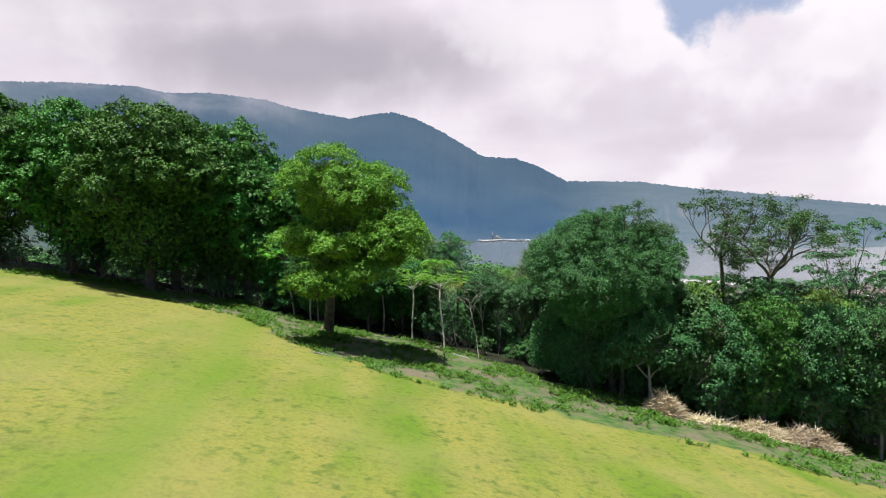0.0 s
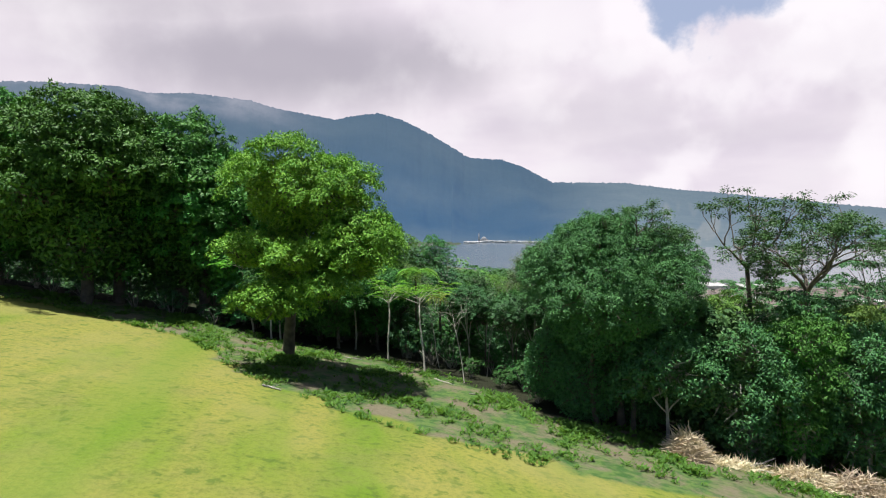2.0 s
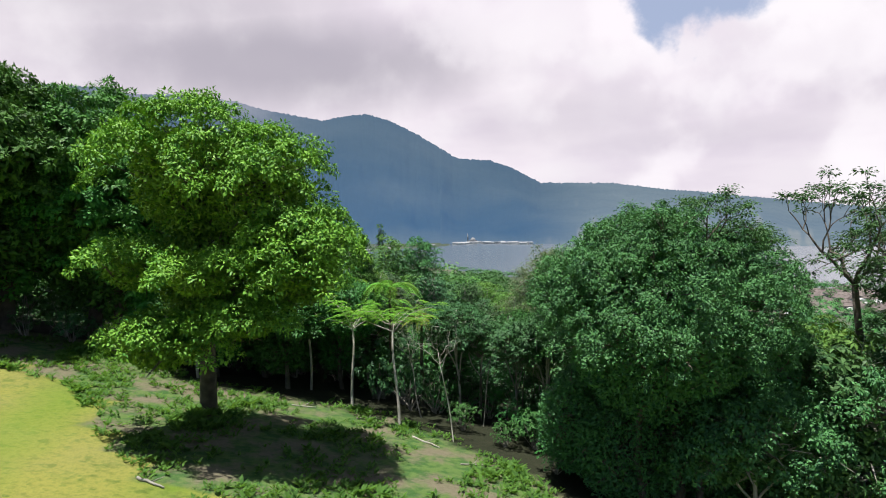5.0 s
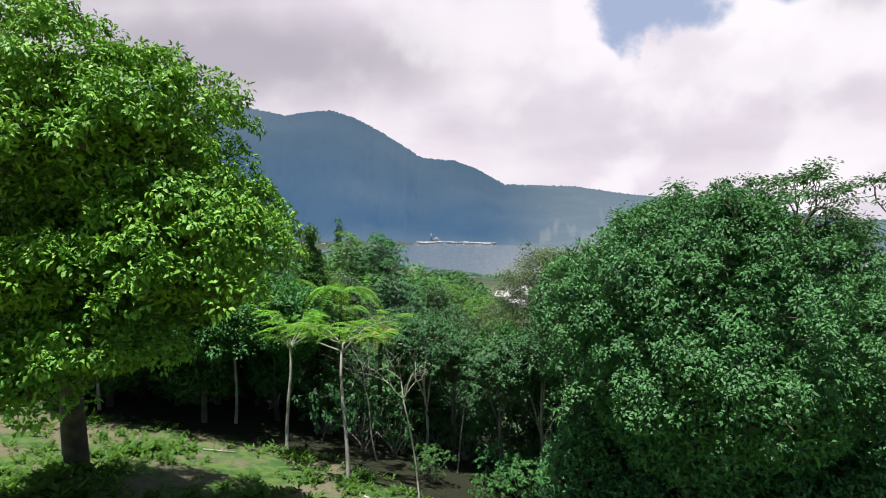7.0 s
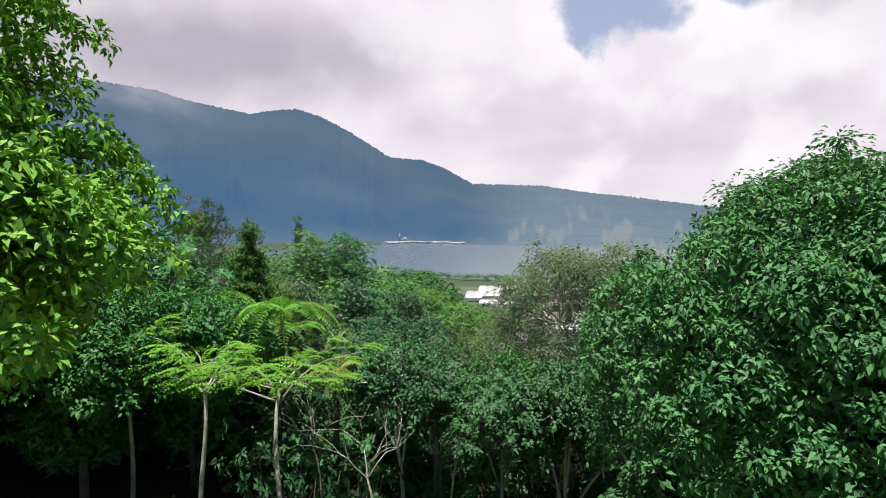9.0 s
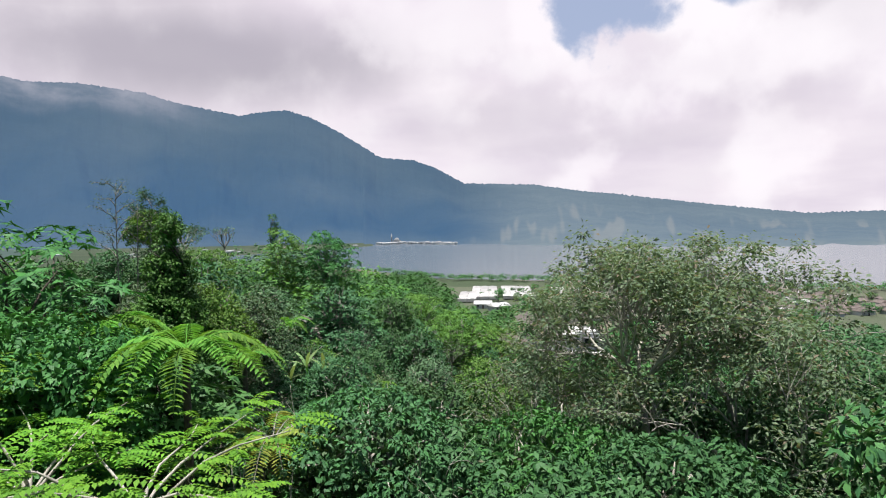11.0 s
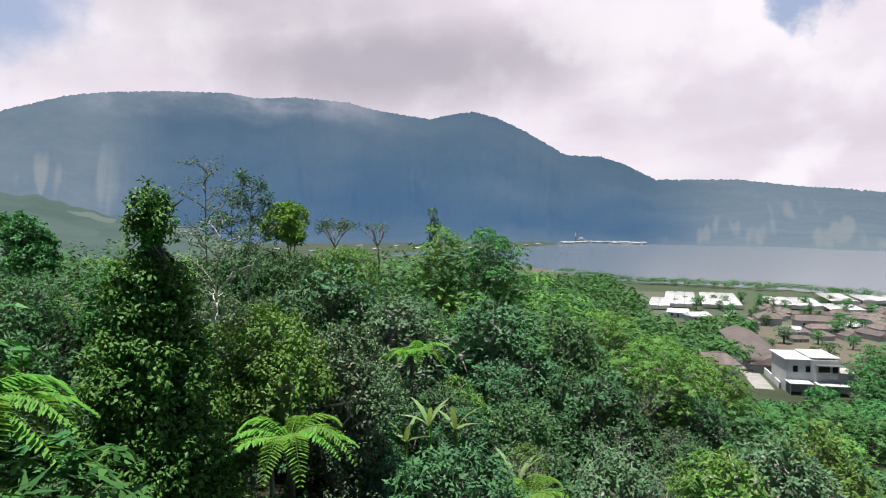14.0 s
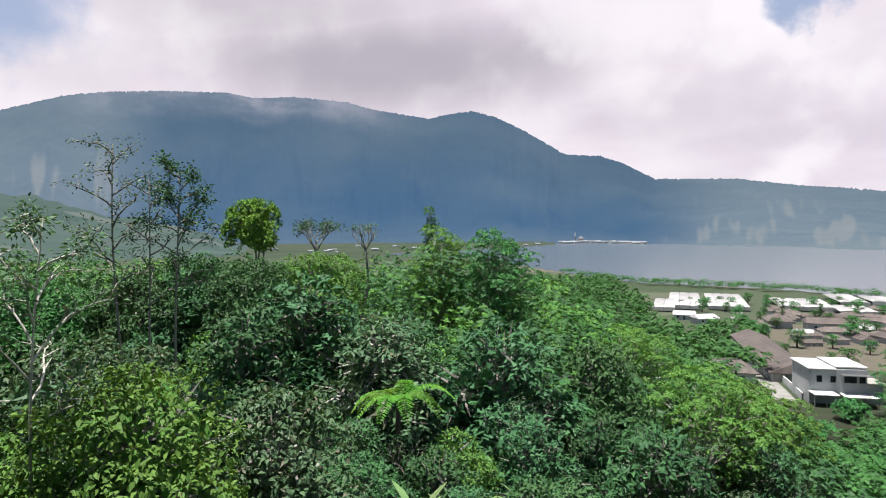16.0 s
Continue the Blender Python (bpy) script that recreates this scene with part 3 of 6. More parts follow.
def crown_spots(rng, n, cx, cy, cz, rx, ry, rz, inner=0.82, low=-0.5, boxy=2.0):
    """Middle points of clumps spread evenly over a crown's shell."""
    pts = []
    for i in range(n):
        # evenly from the top down
        h = 1 - (1 - low) * (i + 0.5) / n
        a = i * 2.39996 + rng.uniform(-0.3, 0.3)
        s = math.sqrt(max(0, 1 - h * h))
        k = rng.uniform(inner, 1.0) if i % 4 else rng.uniform(0.3, 0.7)
        k /= (abs(s) ** boxy + abs(h) ** boxy) ** (1 / boxy)
        pts.append((cx + rx * k * s * math.cos(a), cy + ry * k * s * math.sin(a), cz + rz * (k if h > 0 else 1) * h))
    return np.array(pts)


def broadleaf(name, x, y, height, spread, leaf, label, seed, clumps=40, clump_r=1.7, per=170, size=0.3, ratio=0.4, base=0.35, bark=BARK, trunk_r=0.3,
              lean=(0, 0), flat=0.75, droop=0.3, low=-0.5, group="", sink=0.15, stems=1, boxy=2.0, twigs=2, core=30, whorl=7, far=False):
    """A tree: trunk with limbs, and a crown of leaf clumps at their ends."""
    rng = np.random.default_rng(seed)
    ob = thing(name, x, y, land(x, y) - sink, label, "tree", group)
    crown_c = height * (base + 1) / 2
    rz = height * (1 - base) / 2 - clump_r * flat * 0.6
    spots = crown_spots(rng, clumps, lean[0], lean[1], crown_c, spread - clump_r * 0.6, spread - clump_r * 0.6, rz, low=low, boxy=boxy)
    wood = Build()
    top = np.array((lean[0] * 0.7, lean[1] * 0.7, height * 0.72))
    for s in range(stems):
        foot = np.array((rng.uniform(-0.5, 0.5), rng.uniform(-0.5, 0.5), -0.3)) * (stems > 1) + np.array((0, 0, -0.3)) * (stems == 1)
        aim = top + (rng.normal(size=3) * spread * 0.25 * (stems > 1)) * (1, 1, 0)
        line = bend(rng, foot, aim, 8, 0.05)
        wood.tube(line, np.linspace(trunk_r * 1.25, trunk_r * 0.3, 8) * (1 if stems == 1 else 0.55), 8)
        if s == 0:
            stem = line
    for c in spots:
        k = 6 if base > 0.5 else min(6, max(2, int(len(stem) * (0.25 + 0.45 * c[2] / height))))
        limb = bend(rng, stem[k], c + (0, 0, -0.3), 5, 0.12)
        wood.tube(limb if twigs else limb[::2], np.linspace(trunk_r * 0.32, 0.025, 5 if twigs else 3), 5 if twigs else 3)
        for _ in range(twigs):
            tw = bend(rng, limb[3], c + rng.normal(size=3) * (0.4, 0.4, 0.12) * clump_r, 3, 0.1)
            wood.tube(tw, (0.03, 0.02, 0.01), 3)
    part("trunk", wood.mesh("trunk", bark), ob)
    radii = clump_r * rng.uniform(0.65, 1.2, len(spots))
    roots, ways, norms, sizes = clump_leaves(rng, spots, radii, per, size, droop, flat, whorl=whorl)
    # shaded leaves fill the heart of the crown
    n = int(core * spread * height)
    if n:
        d = unit(rng.normal(size=(n, 3))) * rng.uniform(0, 1, (n, 1)) ** 0.45
        heart = np.array((lean[0], lean[1], crown_c)) + d * np.array((spread * 0.6, spread * 0.6, rz * 0.8))
        roots, ways, norms = np.concatenate([roots, heart]), np.concatenate([ways, unit(rng.normal(size=(n, 3)))]), np.concatenate([norms, unit(rng.normal(size=(n, 3)))])
        sizes = np.concatenate([sizes, rng.uniform(0.8, 1.2, n) * (0.22 + 0.012 * spread)])
    part("crown", leaf_mesh("crown", roots, ways, norms, sizes, sizes * ratio, leaf, far=far), ob)
    return ob


def bush(name, x, y, height, spread, leaf, label, seed, clumps=9, per=150, size=0.22, ratio=0.45, group="", category="bush"):
    rng = np.random.default_rng(seed)
    ob = thing(name, x, y, land(x, y) - 0.1, label, category, group)
    spots = crown_spots(rng, clumps, 0, 0, height * 0.5, spread * 0.7, spread * 0.7, height * 0.36, low=-0.7)
    wood = Build()
    for c in spots:
        wood.tube(bend(rng, (rng.uniform(-0.2, 0.2), rng.uniform(-0.2, 0.2), -0.1), c, 5, 0.1), np.linspace(0.05, 0.012, 5), 4)
    part("stem", wood.mesh("stem", BARK_GREY), ob)
    radii = spread * 0.42 * rng.uniform(0.7, 1.2, len(spots))
    roots, ways, norms, sizes = clump_leaves(rng, spots, radii, per, size, 0.2, 0.9, -0.6)
    part("crown", leaf_mesh("crown", roots, ways, norms, sizes, sizes * ratio, leaf), ob)
    return ob


def grow(rng, wood, tips, start, way, length, radius, level, spread=0.55, up=0.25, kids=3):
    """A limb that forks again and again; its last twigs end in tips."""
    way = unit(np.asarray(way, float))
    end = start + way * length
    line = bend(rng, start, end, 4, 0.1)
    wood.tube(line, np.linspace(radius, radius * 0.6, 4), 7 if level > 2 else 4)
    if level == 0:
        tips.append(end)
        return
    for k in range(kids if level > 1 else 2):
        turn = unit(way + rng.normal(size=3) * spread + np.array((0, 0, up)))
        at = line[3] if k < 2 else line[2]
        grow(rng, wood, tips, at, turn, length * rng.uniform(0.62, 0.85), radius * 0.58, level - 1, spread, up, kids)


def forked(name, x, y, fork, leaf, label, seed, length=2.5, radius=0.16, level=4, spread=0.55, up=0.2, kids=3, per=10, size=0.2, ratio=0.45, tuft=0.35, bark=BARK_GREY, squash=None,
           lean=(0.0, 0.0), group="", category="tree"):
    """An open tree: a bare stem that forks high up, with thin tufts of leaves at the twigs."""
    rng = np.random.default_rng(seed)
    z = land(x, y)
    ob = thing(name, x, y, z - 0.1, label, category, group)
    wood, tips = Build(), []
    top = np.array((lean[0], lean[1], fork))
    wood.tube(bend(rng, (0, 0, -0.2), top, 8, 0.08), np.linspace(radius * 1.6, radius, 8), 8)
    for k in range(kids + 1):
        a = k * 2 * math.pi / (kids + 1) + rng.uniform(-0.4, 0.4)
        grow(rng, wood, tips, top, (math.cos(a) * spread * 1.6, math.sin(a) * spread * 1.6, 1.0), length, radius * 0.7, level - 1, spread, up, kids)
    tips = np.array(tips)
    part("trunk", wood.mesh("trunk", bark), ob)
    if per:
        n = len(tips) * per
        c = np.repeat(tips, per, 0)
        d = unit(rng.normal(size=(n, 3)))
        roots = c + d * rng.uniform(0, tuft, (n, 1)) * (1, 1, squash or 0.8)
        norms = unit(rng.normal(size=(n, 3)) * 0.5 + (0, 0, 1))
        sizes = rng.uniform(0.6, 1.2, n) * size
        part("crown", leaf_mesh("crown", roots, d * (1, 1, 0.4) + (0, 0, -0.2), norms, sizes, sizes * ratio, leaf), ob)
    return ob


def leader_tree(name, x, y, top, first, reach, leaf, label, seed, limbs=9, per=8, size=0.16, bark=BARK_GREY, radius=0.12, category="tree"):
    """A slim open tree: one leader to the top, limbs from the height first upwards, twigs with small tufts at their ends."""
    rng = np.random.default_rng(seed)
    z = land(x, y) - 0.1
    ob = thing(name, x, y, z, label, category)
    wood, tips = Build(), []
    stem = bend(rng, (0, 0, -0.2), (rng.uniform(-0.4, 0.4), rng.uniform(-0.4, 0.4), top - z), 14, 0.04)
    wood.tube(stem, np.linspace(radius, radius * 0.2, 14), 7)
    for i in range(limbs):
        k = (first - z + (top - first) * (i / limbs) ** 0.9) / (top - z)
        at = stem[min(12, int(k * 13))] + (stem[min(13, int(k * 13) + 1)] - stem[min(12, int(k * 13))]) * (k * 13 % 1)
        a = i * 2.39996 + rng.uniform(-0.4, 0.4)
        long = reach * (1 - 0.55 * i / limbs) * rng.uniform(0.7, 1.15)
        end = at + np.array((math.cos(a) * long, math.sin(a) * long, long * rng.uniform(0.35, 0.9)))
        limb = bend(rng, at, end, 6, 0.16)
        wood.tube(limb, np.linspace(radius * 0.45, 0.014, 6), 5)
        tips.append(limb[5])
        for q in range(5):
            b = limb[2 + q % 4]
            tip = b + unit(rng.normal(size=3) * (1, 1, 0.5) + (math.cos(a) * 0.5, math.sin(a) * 0.5, 0.7)) * long * rng.uniform(0.18, 0.4)
            wood.tube(bend(rng, b, tip, 3, 0.12), (0.022, 0.015, 0.008), 3)
            tips.append(tip)
    tips.append(stem[13])
    part("trunk", wood.mesh("trunk", bark), ob)
    c = np.repeat(np.array(tips), per, 0)
    d = unit(rng.normal(size=c.shape))
    sizes = rng.uniform(0.7, 1.25, len(c)) * size
    part("crown", leaf_mesh("crown", c + d * rng.uniform(0.0, 0.32, (len(c), 1)), d * (1, 1, 0.5), unit(rng.normal(size=c.shape) * 0.5 + (0, 0, 1)), sizes, sizes * 0.5, leaf), ob)
    return ob


def frond_arrays(rng, base, az, reach, rise, fall, pairs=26, wide=0.55):
    """A fern frond: roots, ways and sizes of its leaflets along an arching midrib, and the rib."""
    k = np.linspace(0, 1, pairs)
    out = np.array((math.cos(az), math.sin(az), 0))
    rib = base + out * (reach * k[:, None]) + np.array((0, 0, 1)) * (rise * np.sin(k * 2.4) - fall * k ** 2)[:, None]
    side = np.array((-out[1], out[0], 0))
    size = wide * np.sin(np.clip(k * 0.93 + 0.07, 0, 1) * math.pi) ** 0.6
    roots, ways, sizes = [], [], []
    for s in (-1, 1):
        roots.append(rib)
        ways.append(side * s + out * 0.35 + np.array((0, 0, -0.22)) + rng.normal(size=(pairs, 3)) * 0.06)
        sizes.append(size)
    return rib, np.concatenate(roots), np.concatenate(ways), np.concatenate(sizes)


def tree_fern(x, y, top, reach, leaf, label, seed, fronds=13, dead=0):
    """A tree fern: a fibrous stem and a rosette of arching fronds."""
    rng = np.random.default_rng(seed)
    z = land(x, y)
    ob = thing("tree_fern", x, y, z - 0.1, label, "tree fern", "tree ferns")
    height = top - z
    wood = Build()
    wood.tube(bend(rng, (0, 0, -0.2), (0, 0, height), 6, 0.02), np.linspace(0.17, 0.1, 6), 8)
    part("stem", wood.mesh("stem", BARK), ob)
    for i in range(fronds):
        az = i * 2 * math.pi / fronds + rng.uniform(-0.2, 0.2)
        long = reach * rng.uniform(0.8, 1.1)
        rib, roots, ways, sizes = frond_arrays(rng, np.array((0, 0, height)), az, long, long * rng.uniform(0.22, 0.42), long * rng.uniform(0.3, 0.6), 30, reach * 0.2)
        up = np.tile((0.0, 0.0, 1.0), (len(roots), 1))
        fr = part("frond", leaf_mesh("frond", roots, ways, up, sizes, reach * 0.042 + sizes * 0.05, leaf, 0.1), ob)
        stalk = Build()
        stalk.tube(rib[::4], np.linspace(0.025, 0.006, len(rib[::4])), 4)
        part("midrib", stalk.mesh("midrib", BARK_GREY if leaf is FROND_OLD else FROND), fr)
    return ob


def banana(x, y, height, seed, label="young banana plant with long upright pale green leaves"):
    rng = np.random.default_rng(seed)
    ob = thing("banana_plant", x, y, land(x, y) - 0.05, label, "banana plant", "banana plants")
    wood = Build()
    wood.tube([(0, 0, -0.1), (0.02, 0, height * 0.4), (0.03, 0.02, height - 1.2)], (0.14, 0.11, 0.06), 8)
    part("stem", wood.mesh("stem", FROND), ob)
    for i in range(5):
        az, tilt = i * 2.4 + rng.uniform(-0.3, 0.3), rng.uniform(0.45, 1.2)
        long, wide = rng.uniform(1.4, 2.1), rng.uniform(0.1, 0.14)
        out, side = np.array((math.cos(az), math.sin(az), 0)), np.array((-math.sin(az), math.cos(az), 0))
        rows, verts, faces = 9, [], []
        for j in range(rows):
            k = j / (rows - 1)
            mid = np.array((0, 0, height - 1.3)) + out * (long * k * math.sin(tilt) * (0.6 + 0.6 * k)) + np.array((0, 0, 1)) * (long * (k * math.cos(tilt) - 0.35 * tilt * k * k))
            w = wide * (math.sin(math.pi * (0.06 + 0.93 * k)) ** 0.6) * (0.15 if j == 0 else 1)
            for s in (-1, 0, 1):
                verts.append(mid + side * s * w + np.array((0, 0, 0.25 * w * abs(s))))
        for j in range(rows - 1):
            for s in range(2):
                a = j * 3 + s
                faces.append((a, a + 1, a + 4, a + 3))
        me = bpy.data.meshes.new("leaf")
        me.from_pydata([tuple(v) for v in verts], [], faces)
        me.materials.append(BANANA)
        me.polygons.foreach_set("use_smooth", [True] * len(faces))
        part("leaf", me, ob)
    return ob


def lobed_tree(name, x, y, lobes, leaf, label, seed, pad=0.95, step=1.05, size=0.22, knobs=7, leaves=30, ratio=0.5, bark=BARK, trunk_r=0.35, fork=0.45, gaps=-0.22, mound=0.5,
               inner=1.0, inner_size=0.5, group="", far=False, droop=0.25, loose=0.0, uneven=0.22):
    """A tree whose crown is made of lobes (x, y, z, rx, ry, rz, low): rounded pads of leafy knobs lie over each lobe
    down to low, with gaps between them, and inner leaves and dark bark-coloured blades, added to blacken the gaps, fill
    its heart."""
    rng = np.random.default_rng(seed)
    z0 = land(x, y) - 0.15
    ob = thing(name, x, y, z0, label, "tree", group)
    base = np.array((x, y, z0))
    shapes = [(np.array(l[:3], float) - base, np.array(l[3:6], float), l[6]) for l in lobes]
    wood = Build()
    main = shapes[0][0]
    top = main + (0, 0, shapes[0][1][2] * 0.4)
    stem = bend(rng, (0, 0, -0.3), top, 9, 0.04)
    wood.tube(stem, np.linspace(trunk_r * 1.3, trunk_r * 0.25, 9), 9)
    roots, ways, norms, sizes, heart, bare = [], [], [], [], [], []
    for which, (c, r, low) in enumerate(shapes):
        limb = bend(rng, stem[max(2, int(9 * fork) - (1 if c[2] < main[2] else 0))], c, 6, 0.12)
        wood.tube(limb, np.linspace(trunk_r * 0.5, 0.06, 6), 6)
        area = 4 * math.pi * ((r[0] * r[1]) ** 1.6 / 3 + (r[0] * r[2]) ** 1.6 / 3 + (r[1] * r[2]) ** 1.6 / 3) ** (1 / 1.6)
        n = int(area * (1 - low) / 2 / step ** 2) + 3
        for i in range(n):
            h = 1 - (1 - low) * (i + 0.5) / n
            a = i * 2.39996 + rng.uniform(-0.35, 0.35)
            h = min(1.0, max(-1.0, h + rng.uniform(-0.05, 0.05)))
            s = math.sqrt(1 - h * h)
            d = np.array((s * math.cos(a), s * math.sin(a), h))
            swell = noise.noise(Vector((c + d * r + base) * 0.4 + seed))
            p = c + d * r * (0.9 + uneven * swell + rng.uniform(-0.05, 0.05))
            if any(k != which and (((p - c2) / r2) ** 2).sum() < 0.72 for k, (c2, r2, _) in enumerate(shapes)):
                continue
            if swell < gaps + 0.5 * max(0.0, -h) - 0.35 * max(0.0, h - 0.4):
                continue
            out = unit(d / r)
            axis = unit(out * 0.5 + np.array((0, 0, 0.8)) + rng.normal(size=3) * 0.1)
            side = unit(np.cross(axis, rng.normal(size=3)))
            other = np.cross(axis, side)
            wide = pad * rng.uniform(0.7, 1.25)
            # a pad is a mound of leafy knobs
            m = max(2, int(knobs * (wide / pad) ** 2))
            rho, phi = np.sqrt(rng.uniform(0, 1, (m, 1))), rng.uniform(0, 2 * math.pi, (m, 1))
            flank = (side * np.cos(phi) + other * np.sin(phi)) * rho
            spot = p + flank * wide + axis * (mound * wide * (1 - 1.5 * rho ** 2) + rng.normal(size=(m, 1)) * 0.08 * wide)
            spot[:, 2] -= loose * rng.random(m) ** 2
            spot, lean_way = np.repeat(spot, leaves, 0), np.repeat(unit(axis + flank * 0.7), leaves, 0)
            d = unit(rng.normal(size=spot.shape))
            dot = (d * lean_way).sum(1, keepdims=True)
            d = np.where(dot < 0, d - 2 * dot * lean_way, d)
            dot = np.abs(dot)
            knob = pad * 0.36 * np.repeat(rng.uniform(0.75, 1.3, (m, 1)), leaves, 0)
            big = size * rng.uniform(0.7, 1.3, len(d))
            roots.append(spot + d * knob * (1, 1, 0.75) * rng.uniform(0.6, 1.05, (len(d), 1)))
            ways.append(unit((d * dot - lean_way) * 0.8 + d * 0.8 + rng.normal(size=d.shape) * 0.4 + (0, 0, -droop * 0.5)))
            norms.append(unit(d * 0.6 + lean_way * 0.5 + np.array((0, 0, 0.5)) + rng.normal(size=d.shape) * 0.15))
            sizes.append(big)
            if i % 3 == 0:
                wood.tube(bend(rng, limb[4 if h < 0.3 else 5], p - axis * 0.2, 4, 0.1), (0.06, 0.045, 0.03, 0.015), 4)
        m = int(inner * area / (inner_size ** 2 * 0.2))
        d = unit(rng.normal(size=(m, 3)))
        heart.append(c + d * r * rng.uniform(0.45, 0.74, (m, 1)))
        # dark bark blades as twigs, added so the crown's heart reads as shade
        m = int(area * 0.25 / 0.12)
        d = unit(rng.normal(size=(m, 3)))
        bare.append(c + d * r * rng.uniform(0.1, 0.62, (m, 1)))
    part("trunk", wood.mesh("trunk", bark), ob)
    sizes = np.concatenate(sizes)
    part("crown", leaf_mesh("crown", np.concatenate(roots), np.concatenate(ways), np.concatenate(norms), sizes, sizes * ratio, leaf, far=far), ob)
    heart, bare = np.concatenate(heart), np.concatenate(bare)
    sizes = rng.uniform(0.7, 1.2, len(heart)) * inner_size
    part("inner_foliage", leaf_mesh("inner_foliage", heart, unit(rng.normal(size=heart.shape)), unit(rng.normal(size=heart.shape)), sizes, sizes * 0.5, leaf, far=True), ob)
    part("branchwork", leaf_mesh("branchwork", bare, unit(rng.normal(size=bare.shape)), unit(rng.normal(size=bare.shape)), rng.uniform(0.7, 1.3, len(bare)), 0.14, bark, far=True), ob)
    return ob


def up_to(x, y, top):
    """How tall a tree is whose top stands at that height."""
    return top - land(x, y)


# ---- trees round the meadow ----
lobed_tree("broadleaf_tree", -11.6, 60.5, ((-10.1, 55.6, 13.0, 4.3, 4.8, 4.2, -0.05), (-6.7, 55.2, 12.0, 3.6, 4.4, 3.4, 0.0), (-4.7, 54.8, 8.7, 2.9, 4.6, 3.3, -0.3), (-12.4, 54.2, 8.4, 2.5, 2.8, 1.3, 0.1), (-8.6, 51.8, 8.0, 2.0, 1.8, 1.0, 0.1),
                                           (-10.9, 52.8, 4.7, 2.9, 2.6, 1.3, -0.1), (-6.8, 52.4, 5.8, 2.0, 1.7, 0.9, 0.0), (-9.4, 56.8, 8.0, 4.4, 4.2, 5.4, 0.97)),
           LEAF_BRIGHT, "bright green broadleaf tree in clumps, shading the slope", 3, trunk_r=0.42, fork=0.5, size=0.2, knobs=10, leaves=42, pad=1.1, step=1.38, gaps=-0.17, mound=0.5, inner_size=0.28, inner=0.8, uneven=0.28)
TALL = "tall dark green tree with a deep shady crown"
for i, (x, y, h, r) in enumerate(((-34.6, 71, 22.0, 10.0), (-28.0, 78, 22.5, 9.0), (-54, 73, 20, 8.0), (-20.5, 76, 17.0, 7.0), (-33.5, 75, 21.0, 7.5), (-24.8, 77, 18.5, 6.5), (-45, 73, 21.0, 8.0), (-66, 80, 20, 9), (-33, 88, 22, 9), (-48, 84, 20, 9))):
    z = land(x, y)
    lobes = [(x, y, z + 0.66 * h, 0.74 * r, 0.74 * r, 0.32 * h, -0.12)]
    for k in range(5):
        a = 0.6 + i + k * 1.257
        lobes.append((x + math.cos(a) * 0.55 * r, y + math.sin(a) * 0.55 * r, z + h * (0.5 + 0.12 * math.sin(k * 2.1 + i)), 0.44 * r, 0.44 * r, 0.15 * h, -0.05))
    lobes.append((x, y, z + 0.36 * h, 0.7 * r, 0.64 * r, 0.34 * h, 0.75))
    lobed_tree("tall_tree", x, y, lobes, LEAF_TALL, TALL, 20 + i, pad=1.5, step=1.9, size=0.36 if y < 79 else 0.5, knobs=9, leaves=34 if y < 79 else 14, ratio=0.6, trunk_r=0.5, gaps=-0.15, inner=0.6, inner_size=0.65, far=True, group="tall trees at the meadow's edge")
lobed_tree("domed_tree", 15.2, 54.0, ((13.9, 53.4, 4.8, 6.6, 6.0, 6.2, -0.1), (13.0, 53.0, 9.0, 2.8, 2.6, 1.9, -0.3), (18.2, 54.2, 7.0, 3.0, 3.8, 2.6, -0.4), (10.0, 53.8, 7.0, 2.6, 3.2, 2.8, -0.3), (18.4, 52.8, 3.0, 2.8, 3.2, 3.4, -0.8), (14.2, 50.2, 4.6, 3.4, 2.4, 3.2, -0.4), (14.8, 56.4, 2.0, 5.0, 4.0, 4.0, -0.2), (12.8, 54.4, -1.6, 4.4, 3.2, 4.2, 0.98), (9.8, 56.0, -0.6, 2.4, 2.6, 3.8, 0.98), (17.0, 54.4, -2.4, 3.4, 2.8, 4.2, 0.98)),
           LEAF_DOME, "broad domed tree with dense small green leaves", 40, pad=0.62, step=0.86, size=0.15, knobs=8, leaves=24, ratio=0.45, trunk_r=0.3, gaps=-0.22, inner=0.7, inner_size=0.22, loose=0.4, uneven=0.16)
lobed_tree("broadleaf_tree", 17.4, 50.8, ((17.2, 50.2, 0.2, 3.2, 2.0, 2.6, -0.8), (19.4, 50.0, -1.0, 2.1, 1.7, 2.0, -0.8), (15.2, 50.3, -0.6, 1.7, 1.5, 1.8, -0.6)), LEAF_DOME, "low leafy tree in front of the domed tree", 46, pad=0.6, step=0.82, size=0.19, knobs=7, leaves=16,
           trunk_r=0.12, bark=BARK_PALE, inner=0.6, inner_size=0.3, loose=0.4)
